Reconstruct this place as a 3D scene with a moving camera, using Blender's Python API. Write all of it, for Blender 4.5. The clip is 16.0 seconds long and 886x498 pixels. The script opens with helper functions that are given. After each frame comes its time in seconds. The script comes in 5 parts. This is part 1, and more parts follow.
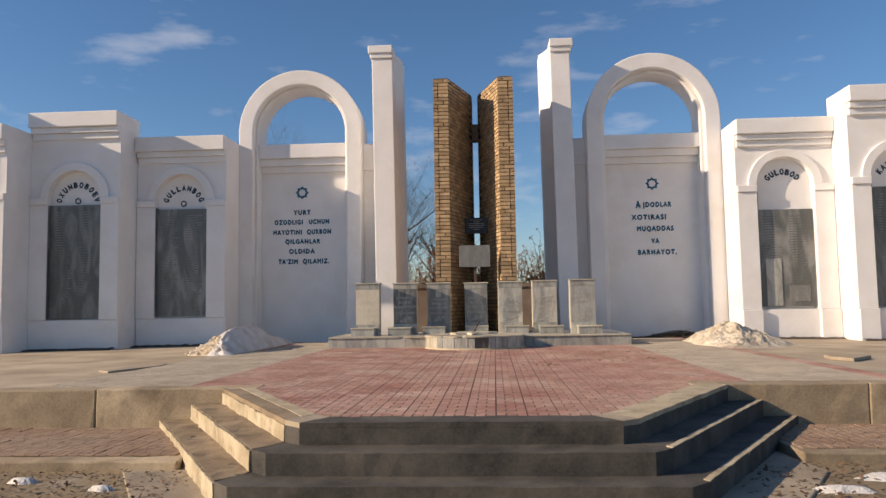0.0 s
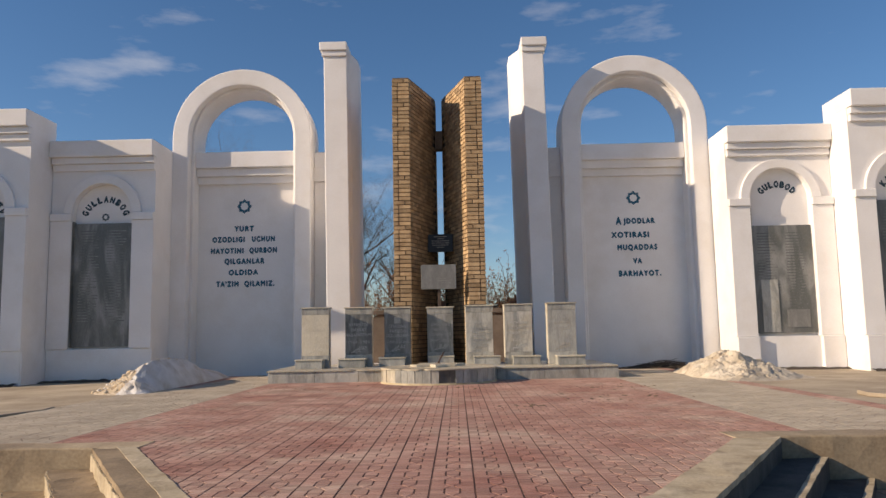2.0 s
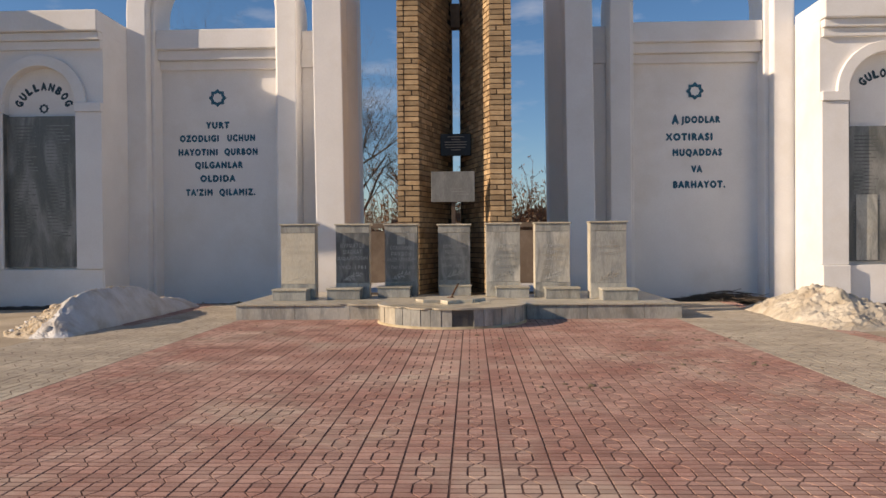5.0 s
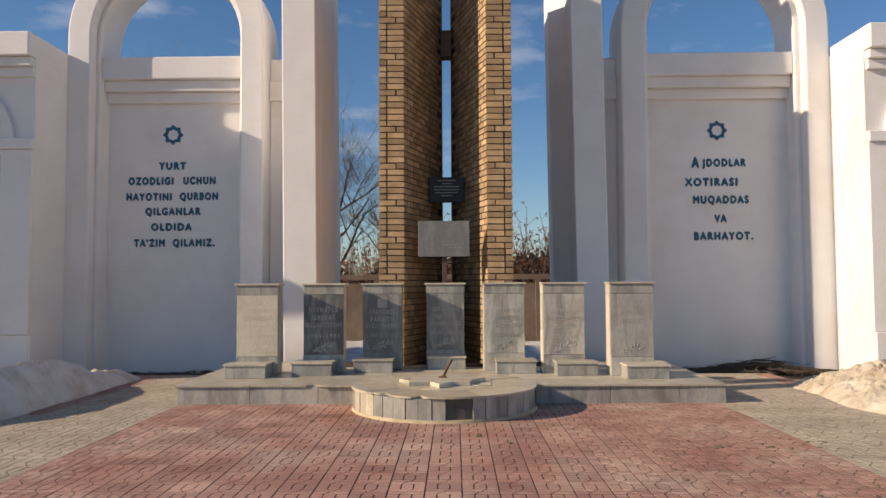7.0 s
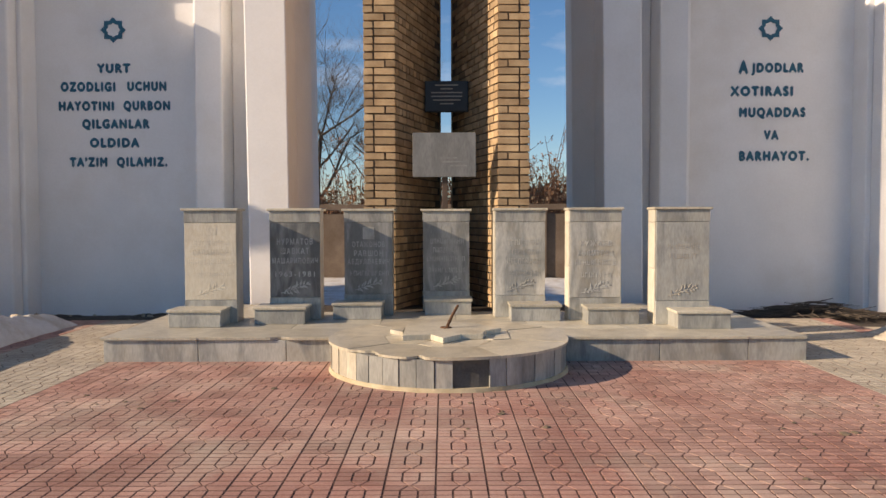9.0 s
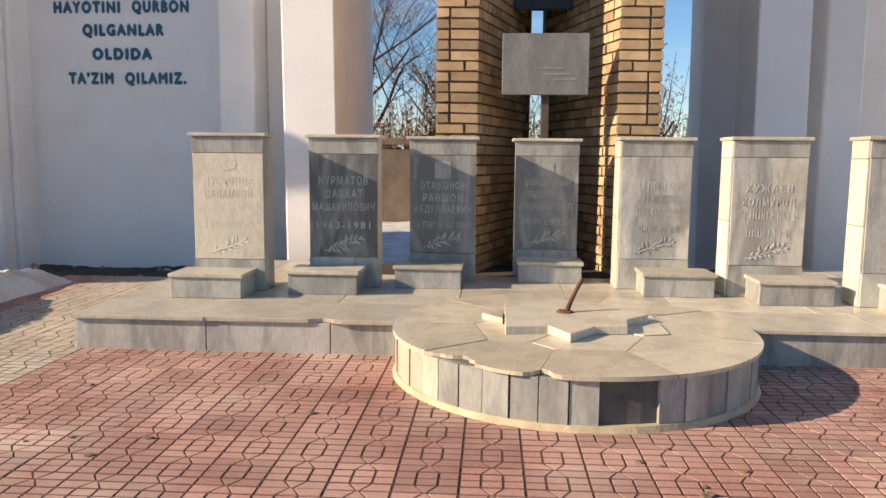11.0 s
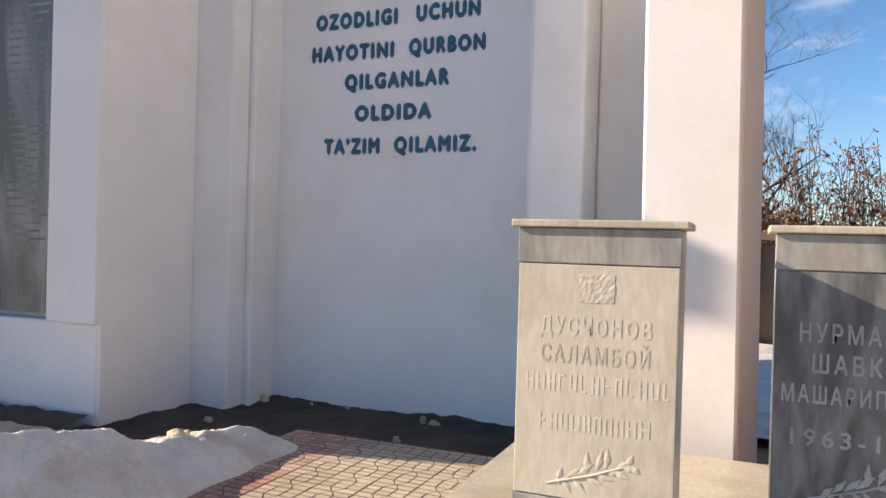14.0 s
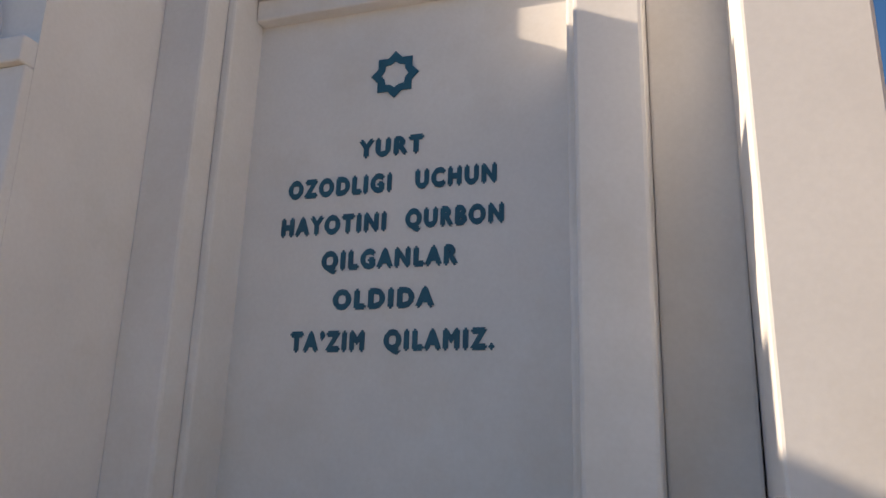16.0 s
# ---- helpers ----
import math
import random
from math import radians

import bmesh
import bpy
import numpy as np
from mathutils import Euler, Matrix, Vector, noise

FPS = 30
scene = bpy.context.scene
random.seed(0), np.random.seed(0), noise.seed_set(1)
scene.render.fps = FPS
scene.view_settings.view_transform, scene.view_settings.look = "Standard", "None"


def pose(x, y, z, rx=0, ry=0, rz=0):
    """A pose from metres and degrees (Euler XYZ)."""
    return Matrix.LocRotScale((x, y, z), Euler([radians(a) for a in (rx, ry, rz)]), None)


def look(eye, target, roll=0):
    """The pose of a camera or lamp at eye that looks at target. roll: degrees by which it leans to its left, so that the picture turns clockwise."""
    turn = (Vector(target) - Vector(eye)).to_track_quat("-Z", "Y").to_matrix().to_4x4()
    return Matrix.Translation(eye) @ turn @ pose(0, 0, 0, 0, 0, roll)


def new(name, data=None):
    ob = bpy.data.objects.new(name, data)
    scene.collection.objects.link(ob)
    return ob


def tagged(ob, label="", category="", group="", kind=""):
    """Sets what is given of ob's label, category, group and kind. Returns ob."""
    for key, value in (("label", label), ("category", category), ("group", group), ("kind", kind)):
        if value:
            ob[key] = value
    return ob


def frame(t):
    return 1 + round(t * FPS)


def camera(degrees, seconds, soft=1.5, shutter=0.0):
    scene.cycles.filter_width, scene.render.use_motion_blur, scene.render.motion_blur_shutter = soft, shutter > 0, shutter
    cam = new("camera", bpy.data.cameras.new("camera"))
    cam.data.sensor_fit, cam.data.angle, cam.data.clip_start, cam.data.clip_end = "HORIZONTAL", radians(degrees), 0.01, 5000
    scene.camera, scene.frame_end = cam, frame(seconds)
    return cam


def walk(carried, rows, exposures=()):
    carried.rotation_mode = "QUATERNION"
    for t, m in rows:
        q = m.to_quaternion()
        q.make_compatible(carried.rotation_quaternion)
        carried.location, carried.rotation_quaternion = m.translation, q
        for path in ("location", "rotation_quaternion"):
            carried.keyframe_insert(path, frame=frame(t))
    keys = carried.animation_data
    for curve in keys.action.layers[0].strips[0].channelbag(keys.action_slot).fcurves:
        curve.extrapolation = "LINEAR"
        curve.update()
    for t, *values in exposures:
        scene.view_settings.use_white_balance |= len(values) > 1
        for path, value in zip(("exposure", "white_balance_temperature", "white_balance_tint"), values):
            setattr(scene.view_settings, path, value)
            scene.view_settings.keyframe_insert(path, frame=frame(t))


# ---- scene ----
cam = camera(61.4, 16.0)
PATH = [
    (0, (0.926, -1.544, 0.874), (0.791, 0.446, 1.025), -0.9),
    (0.5, (0.944, -1.0, 0.809), (0.91, 0.989, 1.015), -0.4),
    (1, (0.884, -0.405, 0.825), (0.786, 1.581, 1.044), -1.3),
    (1.5, (0.909, 0.014, 0.83), (0.841, 2.001, 1.051), -0.1),
    (2, (0.839, 0.562, 0.85), (0.806, 2.549, 1.075), -1.1),
    (2.5, (0.856, 1.06, 0.874), (0.782, 3.05, 1.062), -0.6),
    (3, (0.842, 1.558, 0.886), (0.822, 3.553, 1.029), -0.3),
    (3.5, (0.779, 2.165, 0.866), (0.676, 4.159, 0.984), -1.2),
    (3.7, (0.792, 2.311, 0.854), (0.704, 4.307, 0.947), -0.6),
    (5.8, (0.732, 4.41, 1.301), (0.663, 6.409, 1.26), -0.6),
    (6, (0.712, 4.567, 1.32), (0.655, 6.566, 1.288), -1.2),
    (6.5, (0.673, 5.059, 1.389), (0.616, 7.057, 1.474), -1.7),
    (7, (0.631, 5.544, 1.389), (0.599, 7.542, 1.483), -0.3),
    (7.5, (0.678, 5.958, 1.356), (0.727, 7.958, 1.372), -1.3),
    (8, (0.668, 6.457, 1.317), (0.659, 8.456, 1.247), -0.8),
    (8.2, (0.628, 6.661, 1.31), (0.622, 8.66, 1.237), -0.3),
    (10.3, (0.244, 8.977, 1.249), (0.243, 10.968, 1.053), -0.1),
    (10.5, (0.198, 9.173, 1.241), (0.167, 11.16, 1.009), 0.7),
    (11, (0.024, 9.738, 1.229), (-0.103, 11.719, 0.989), 0.5),
    (11.5, (-0.128, 10.29, 1.225), (-0.331, 12.267, 1.001), -1.8),
    (12, (-0.301, 10.792, 1.237), (-0.511, 12.763, 0.976), 1.1),
    (12.5, (-0.562, 11.311, 1.216), (-0.9, 13.261, 0.931), -0.6),
    (13, (-0.827, 11.776, 1.254), (-1.413, 13.671, 0.995), -0.6),
    (13.5, (-1.144, 12.245, 1.281), (-1.791, 14.134, 1.167), 1.3),
    (14, (-1.463, 12.711, 1.314), (-2.225, 14.56, 1.3), 1.6),
    (14.5, (-1.756, 13.023, 1.347), (-2.547, 14.86, 1.369), 1.5),
    (15, (-2.047, 13.352, 1.389), (-2.762, 15.215, 1.525), 1.6),
    (15.5, (-2.262, 13.549, 1.47), (-2.933, 15.409, 1.769), -0.5),
    (16, (-2.359, 13.884, 1.482), (-2.977, 15.716, 1.992), 1.7),
]
walk(cam, [(t, look(eye, target, roll)) for t, eye, target, roll in PATH],
     exposures=[(0, 0.60, 7600, 17), (3.5, 0.43, 7500, 17), (6, 0.48, 7600, 17), (6.8, 0.48, 7550, 17), (7.5, 0.56, 7550, 17), (8.2, 0.56, 7600, 17), (10.3, 1.12, 7550, 16), (11.2, 1.08, 7550, 16), (12.2, 1.06, 7500, 16), (13.5, 1.24, 7450, 17), (15, 1.25, 7350, 17), (16, 0.60, 7600, 16)])

# ---- world, sun ----
SUN_EL, SUN_AZ = radians(23.5), radians(15.2)      # azimuth: how far the sun stands in front of the facades, low on the -x side
to_sun = Vector((-math.cos(SUN_AZ) * math.cos(SUN_EL), -math.sin(SUN_AZ) * math.cos(SUN_EL), math.sin(SUN_EL)))
world = bpy.data.worlds.new("sky")
scene.world = world
world.use_nodes = True
wn, wl = world.node_tree.nodes, world.node_tree.links
wn.clear()
w_out, w_bg, w_sky = wn.new("ShaderNodeOutputWorld"), wn.new("ShaderNodeBackground"), wn.new("ShaderNodeTexSky")
w_sky.sky_type, w_sky.sun_disc = "NISHITA", False
w_sky.sun_elevation, w_sky.sun_rotation = SUN_EL, math.atan2(to_sun.x, to_sun.y)
w_sky.altitude = 300
w_sky.air_density, w_sky.dust_density, w_sky.ozone_density = 1.0, 0.35, 5.0
w_bg.inputs["Strength"].default_value = 0.085
# thin fair-weather wisps
w_co, w_map, w_n = wn.new("ShaderNodeTexCoord"), wn.new("ShaderNodeMapping"), wn.new("ShaderNodeTexNoise")
w_map.inputs["Scale"].default_value = (2.6, 2.6, 9.0)
w_n.inputs["Scale"].default_value, w_n.inputs["Detail"].default_value, w_n.inputs["Roughness"].default_value = 2.6, 7.0, 0.55
w_r = wn.new("ShaderNodeMapRange")
w_r.inputs["From Min"].default_value, w_r.inputs["From Max"].default_value = 0.56, 0.80
w_r.inputs["To Max"].default_value = 0.4
w_mix = wn.new("ShaderNodeMix")
w_mix.data_type = "RGBA"
w_mix.inputs["B"].default_value = (6.0, 6.4, 7.0, 1)
wl.new(w_co.outputs["Generated"], w_map.inputs["Vector"])
wl.new(w_map.outputs["Vector"], w_n.inputs["Vector"])
wl.new(w_n.outputs["Fac"], w_r.inputs["Value"])
wl.new(w_r.outputs["Result"], w_mix.inputs["Factor"])
w_sat = wn.new("ShaderNodeHueSaturation")
w_sat.inputs["Saturation"].default_value = 1.13
wl.new(w_sky.outputs["Color"], w_sat.inputs["Color"])
wl.new(w_sat.outputs["Color"], w_mix.inputs["A"])
wl.new(w_mix.outputs["Result"], w_bg.inputs["Color"])
wl.new(w_bg.outputs["Background"], w_out.inputs["Surface"])
sun = new("sun", bpy.data.lights.new("sun", "SUN"))
sun.data.energy, sun.data.angle, sun.data.color = 3.9, radians(0.5), (1.0, 0.88, 0.71)
sun.matrix_world = look(to_sun * 50, (0, 0, 0))


# ---- materials ----
def material(name, base, second, scale=3.0, fine=60.0, rough=0.8, bump=0.3, depth=0.004, spread=0.0, stain=None, stain_amount=0.5, stain_scale=1.2, stretch=(1, 1, 1), metal=0.0, island=False):
    """Two-scale noise colour, optional stains, per-object variation and fine bump, in metres."""
    m = bpy.data.materials.new(name)
    m.use_nodes = True
    n, l = m.node_tree.nodes, m.node_tree.links
    b = n["Principled BSDF"]
    geo, mp = n.new("ShaderNodeNewGeometry"), n.new("ShaderNodeMapping")
    mp.inputs["Scale"].default_value = stretch
    l.new(geo.outputs["Position"], mp.inputs["Vector"])
    big, small = n.new("ShaderNodeTexNoise"), n.new("ShaderNodeTexNoise")
    big.inputs["Scale"].default_value, big.inputs["Detail"].default_value = scale, 5
    small.inputs["Scale"].default_value, small.inputs["Detail"].default_value = fine, 4
    for t in (big, small):
        l.new(mp.outputs["Vector"], t.inputs["Vector"])
    add = n.new("ShaderNodeMath")
    add.operation = "MULTIPLY_ADD"
    l.new(small.outputs["Fac"], add.inputs[0])
    add.inputs[1].default_value = 0.45
    l.new(big.outputs["Fac"], add.inputs[2])
    ramp = n.new("ShaderNodeMapRange")
    ramp.inputs["From Min"].default_value, ramp.inputs["From Max"].default_value = 0.48, 0.98
    l.new(add.outputs["Value"], ramp.inputs["Value"])
    mix = n.new("ShaderNodeMix")
    mix.data_type = "RGBA"
    mix.inputs["A"].default_value, mix.inputs["B"].default_value = (*base, 1), (*second, 1)
    l.new(ramp.outputs["Result"], mix.inputs["Factor"])
    colour = mix.outputs["Result"]
    if stain:
        sn, sr, sm = n.new("ShaderNodeTexNoise"), n.new("ShaderNodeMapRange"), n.new("ShaderNodeMix")
        sn.inputs["Scale"].default_value, sn.inputs["Detail"].default_value, sn.inputs["Roughness"].default_value = stain_scale, 8, 0.65
        l.new(mp.outputs["Vector"], sn.inputs["Vector"])
        sr.inputs["From Min"].default_value, sr.inputs["From Max"].default_value, sr.inputs["To Max"].default_value = 0.5, 0.75, stain_amount
        l.new(sn.outputs["Fac"], sr.inputs["Value"])
        sm.data_type = "RGBA"
        sm.inputs["B"].default_value = (*stain, 1)
        l.new(colour, sm.inputs["A"])
        l.new(sr.outputs["Result"], sm.inputs["Factor"])
        colour = sm.outputs["Result"]
    if spread:
        if island:
            rnd = geo.outputs["Random Per Island"]
        else:
            rnd = n.new("ShaderNodeObjectInfo").outputs["Random"]
        hsv, rr = n.new("ShaderNodeHueSaturation"), n.new("ShaderNodeMapRange")
        rr.inputs["To Min"].default_value, rr.inputs["To Max"].default_value = 1 - spread, 1 + spread
        l.new(rnd, rr.inputs["Value"])
        l.new(rr.outputs["Result"], hsv.inputs["Value"])
        l.new(colour, hsv.inputs["Color"])
        colour = hsv.outputs["Color"]
    l.new(colour, b.inputs["Base Color"])
    b.inputs["Roughness"].default_value, b.inputs["Metallic"].default_value = rough, metal
    bp = n.new("ShaderNodeBump")
    bp.inputs["Strength"].default_value, bp.inputs["Distance"].default_value = bump, depth
    l.new(add.outputs["Value"], bp.inputs["Height"])
    l.new(bp.outputs["Normal"], b.inputs["Normal"])
    return m


def marble(name, base, vein, rough=0.35, spread=0.18, amount=0.8, scale=2.2, tilt=0.5, dirt=0.55):
    """Stone with drawn-out, wandering veins."""
    m = bpy.data.materials.new(name)
    m.use_nodes = True
    n, l = m.node_tree.nodes, m.node_tree.links
    b = n["Principled BSDF"]
    geo, mp = n.new("ShaderNodeNewGeometry"), n.new("ShaderNodeMapping")
    mp.inputs["Rotation"].default_value = (0.2, tilt, 0.1)
    mp.inputs["Scale"].default_value = (1.6, 1.6, 0.45)
    info, off = n.new("ShaderNodeObjectInfo"), n.new("ShaderNodeVectorMath")
    off.operation = "MULTIPLY_ADD"
    off.inputs[1].default_value = (7, 7, 7)
    l.new(info.outputs["Random"], off.inputs[0])
    l.new(geo.outputs["Position"], off.inputs[2])
    l.new(off.outputs["Vector"], mp.inputs["Vector"])
    v, g = n.new("ShaderNodeTexNoise"), n.new("ShaderNodeTexNoise")
    v.inputs["Scale"].default_value, v.inputs["Detail"].default_value, v.inputs["Distortion"].default_value = scale, 8, 1.6
    g.inputs["Scale"].default_value, g.inputs["Detail"].default_value = 38, 5
    for t in (v, g):
        l.new(mp.outputs["Vector"], t.inputs["Vector"])
    r = n.new("ShaderNodeMapRange")
    r.inputs["From Min"].default_value, r.inputs["From Max"].default_value, r.inputs["To Max"].default_value = 0.44, 0.64, amount
    l.new(v.outputs["Fac"], r.inputs["Value"])
    mix, grain = n.new("ShaderNodeMix"), n.new("ShaderNodeMix")
    for x in (mix, grain):
        x.data_type = "RGBA"
    mix.inputs["A"].default_value, mix.inputs["B"].default_value = (*base, 1), (*vein, 1)
    l.new(r.outputs["Result"], mix.inputs["Factor"])
    grain.blend_type = "OVERLAY"
    grain.inputs["Factor"].default_value = 0.35
    l.new(mix.outputs["Result"], grain.inputs["A"])
    l.new(g.outputs["Fac"], grain.inputs["B"])
    dn, dr, dm = n.new("ShaderNodeTexNoise"), n.new("ShaderNodeMapRange"), n.new("ShaderNodeMix")
    dn.inputs["Scale"].default_value, dn.inputs["Detail"].default_value, dn.inputs["Roughness"].default_value = 3.1, 9, 0.68
    l.new(off.outputs["Vector"], dn.inputs["Vector"])
    dr.inputs["From Min"].default_value, dr.inputs["From Max"].default_value, dr.inputs["To Max"].default_value = 0.5, 0.78, dirt
    l.new(dn.outputs["Fac"], dr.inputs["Value"])
    dm.data_type = "RGBA"
    dm.inputs["B"].default_value = (0.30, 0.24, 0.15, 1)
    l.new(grain.outputs["Result"], dm.inputs["A"])
    l.new(dr.outputs["Result"], dm.inputs["Factor"])
    hsv, rr = n.new("ShaderNodeHueSaturation"), n.new("ShaderNodeMapRange")
    rr.inputs["To Min"].default_value, rr.inputs["To Max"].default_value = 1 - spread, 1 + spread
    l.new(info.outputs["Random"], rr.inputs["Value"])
    l.new(rr.outputs["Result"], hsv.inputs["Value"])
    l.new(dm.outputs["Result"], hsv.inputs["Color"])
    l.new(hsv.outputs["Color"], b.inputs["Base Color"])
    b.inputs["Roughness"].default_value = rough
    bp = n.new("ShaderNodeBump")
    bp.inputs["Strength"].default_value, bp.inputs["Distance"].default_value = 0.25, 0.002
    l.new(g.outputs["Fac"], bp.inputs["Height"])
    l.new(bp.outputs["Normal"], b.inputs["Normal"])
    return m


PLASTER = material("white_plaster", (0.75, 0.735, 0.725), (0.835, 0.82, 0.81), 1.3, 34, 0.85, 0.35, 0.005, stain=(0.60, 0.54, 0.46), stain_amount=0.38, stain_scale=0.8)
BRICK = material("yellow_brick", (0.31, 0.198, 0.103), (0.52, 0.37, 0.215), 5, 90, 0.85, 0.6, 0.006, spread=0.28, stain=(0.22, 0.14, 0.08), stain_amount=0.35, stain_scale=6)
BRICK_FAR = material("yellow_brick_joined", (0.31, 0.198, 0.103), (0.52, 0.37, 0.215), 5, 90, 0.85, 0.6, 0.006, spread=0.28, island=True, stain=(0.22, 0.14, 0.08), stain_amount=0.35, stain_scale=6)
MORTAR = material("dark_mortar", (0.09, 0.066, 0.046), (0.19, 0.14, 0.098), 8, 120, 0.95, 0.6, 0.006)
MORTAR_PALE = material("pale_yellow_mortar", (0.38, 0.30, 0.18), (0.55, 0.46, 0.31), 6, 70, 0.95, 0.9, 0.01)
RED_TILE = material("red_paving_tile", (0.29, 0.128, 0.098), (0.49, 0.318, 0.256), 1.3, 70, 0.85, 0.5, 0.003, spread=0.2, stain=(0.50, 0.405, 0.32), stain_amount=1.0, stain_scale=0.8)
RED_FAR = material("red_paving_joined", (0.29, 0.128, 0.098), (0.49, 0.318, 0.256), 1.3, 70, 0.85, 0.5, 0.003, spread=0.2, island=True, stain=(0.50, 0.405, 0.32), stain_amount=1.0, stain_scale=0.8)
GREY_TILE = material("greenish_paving_tile", (0.335, 0.285, 0.222), (0.52, 0.455, 0.36), 1.5, 70, 0.88, 0.5, 0.003, spread=0.12, island=True, stain=(0.40, 0.33, 0.24), stain_amount=0.6, stain_scale=0.9)
JOINT = material("paving_joint_dirt", (0.062, 0.030, 0.024), (0.14, 0.075, 0.058), 5, 90, 0.95, 0.6, 0.006)
CONCRETE = material("worn_concrete", (0.25, 0.20, 0.145), (0.45, 0.375, 0.275), 1.4, 55, 0.9, 0.6, 0.006, stain=(0.14, 0.12, 0.09), stain_amount=0.55, stain_scale=1.8)
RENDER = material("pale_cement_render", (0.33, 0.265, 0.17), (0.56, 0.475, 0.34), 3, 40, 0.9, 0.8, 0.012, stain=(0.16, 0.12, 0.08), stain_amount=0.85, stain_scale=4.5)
WALL = material("stained_wall_concrete", (0.23, 0.17, 0.11), (0.48, 0.39, 0.265), 1.6, 40, 0.92, 0.5, 0.007, spread=0.22, island=True, stain=(0.09, 0.068, 0.046), stain_amount=0.95, stain_scale=1.1)
TREAD = material("brown_worn_tread", (0.16, 0.115, 0.07), (0.33, 0.25, 0.16), 2.2, 45, 0.92, 0.8, 0.01, stain=(0.07, 0.055, 0.04), stain_amount=0.8, stain_scale=3)
TERRACE = material("worn_terrace_tile", (0.22, 0.135, 0.09), (0.42, 0.31, 0.22), 1.2, 60, 0.92, 0.6, 0.006, spread=0.15, island=True, stain=(0.12, 0.09, 0.06), stain_amount=0.8, stain_scale=1.2)
LITTER = material("rotted_leaf", (0.06, 0.032, 0.017), (0.16, 0.085, 0.045), 9, 60, 0.9, 0.3, 0.003, spread=0.35, island=True)
# near-black steps; the shade of the flank away from the sun is coloured in
STEP = material("dark_mottled_concrete", (0.022, 0.021, 0.019), (0.095, 0.085, 0.072), 2.4, 40, 0.9, 0.5, 0.006, stain=(0.15, 0.13, 0.105), stain_amount=0.7, stain_scale=1.8)
APRON = material("weathered_screed", (0.27, 0.215, 0.15), (0.53, 0.445, 0.33), 0.9, 40, 0.92, 0.7, 0.012, stain=(0.17, 0.13, 0.09), stain_amount=0.8, stain_scale=0.7)
SOIL = material("bare_soil", (0.10, 0.075, 0.05), (0.21, 0.155, 0.105), 1.1, 30, 0.95, 0.9, 0.02, stain=(0.30, 0.24, 0.17), stain_amount=0.5, stain_scale=0.4)
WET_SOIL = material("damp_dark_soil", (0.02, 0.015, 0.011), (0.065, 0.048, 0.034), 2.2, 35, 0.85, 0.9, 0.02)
DRYGRASS = material("dry_winter_ground", (0.16, 0.12, 0.07), (0.30, 0.23, 0.14), 0.5, 18, 0.95, 0.9, 0.03, stain=(0.62, 0.63, 0.66), stain_amount=0.8, stain_scale=0.3)
SNOW = material("old_snow", (0.50, 0.49, 0.475), (0.70, 0.695, 0.69), 4, 60, 0.75, 0.9, 0.025, stain=(0.36, 0.28, 0.18), stain_amount=0.85, stain_scale=2.6)
MARBLE = marble("grey_white_marble", (0.39, 0.385, 0.35), (0.19, 0.197, 0.19), dirt=0.5)
SNOW_YELLOW = material("yellowed_snow", (0.42, 0.35, 0.255), (0.65, 0.59, 0.49), 3, 50, 0.75, 0.9, 0.02, stain=(0.34, 0.25, 0.16), stain_amount=0.8, stain_scale=2.0)
SNOW_CRUST = material("snow_dirt_crust", (0.36, 0.26, 0.15), (0.70, 0.62, 0.50), 7, 45, 0.85, 0.9, 0.03, stain=(0.20, 0.135, 0.075), stain_amount=0.9, stain_scale=7)
MARBLE_CREAM = marble("cream_marble", (0.51, 0.465, 0.37), (0.38, 0.35, 0.285), amount=0.75, dirt=0.7)
MARBLE_PALE = marble("pale_cream_marble", (0.66, 0.605, 0.49), (0.52, 0.48, 0.40), amount=0.6, dirt=0.45)
MARBLE_WARM = marble("warm_stained_marble", (0.59, 0.52, 0.395), (0.43, 0.385, 0.30), amount=0.7, dirt=0.8)
RECESS = material("dark_grey_bedding", (0.085, 0.08, 0.07), (0.17, 0.16, 0.14), 5, 60, 0.9, 0.6, 0.006)
MARBLE_DARK = marble("dark_grey_marble", (0.11, 0.115, 0.115), (0.29, 0.29, 0.28), rough=0.25, amount=0.85, dirt=0.2, spread=0.1, scale=3.2)
MARBLE_MID = marble("mid_grey_marble", (0.40, 0.40, 0.37), (0.23, 0.24, 0.24), rough=0.35)
MARBLE_GREY = marble("grey_patchy_marble", (0.48, 0.47, 0.43), (0.20, 0.21, 0.205), rough=0.3, amount=0.9, scale=1.6)
MARBLE_SLATE = marble("slate_grey_marble", (0.17, 0.175, 0.17), (0.34, 0.34, 0.325), rough=0.3, amount=0.85, dirt=0.25, spread=0.1, scale=2.4)
PANEL = marble("dark_name_panel", (0.10, 0.105, 0.10), (0.25, 0.25, 0.24), rough=0.35, amount=0.85, scale=1.4, dirt=0.15)
TEAL = material("teal_paint", (0.008, 0.080, 0.135), (0.012, 0.12, 0.19), 6, 80, 0.5, 0.2, 0.002)
NAVY = material("dark_blue_paint", (0.010, 0.035, 0.055), (0.02, 0.06, 0.085), 6, 80, 0.55, 0.2, 0.002)
ENGRAVED = material("engraved_letters", (0.28, 0.28, 0.265), (0.50, 0.50, 0.47), 9, 90, 0.8, 0.2, 0.002)
ENGRAVED_DARK = material("weathered_letters", (0.30, 0.28, 0.24), (0.42, 0.39, 0.33), 9, 90, 0.85, 0.2, 0.002)
FAINT = material("faint_letters", (0.17, 0.17, 0.165), (0.27, 0.27, 0.26), 14, 90, 0.8, 0.2, 0.002)
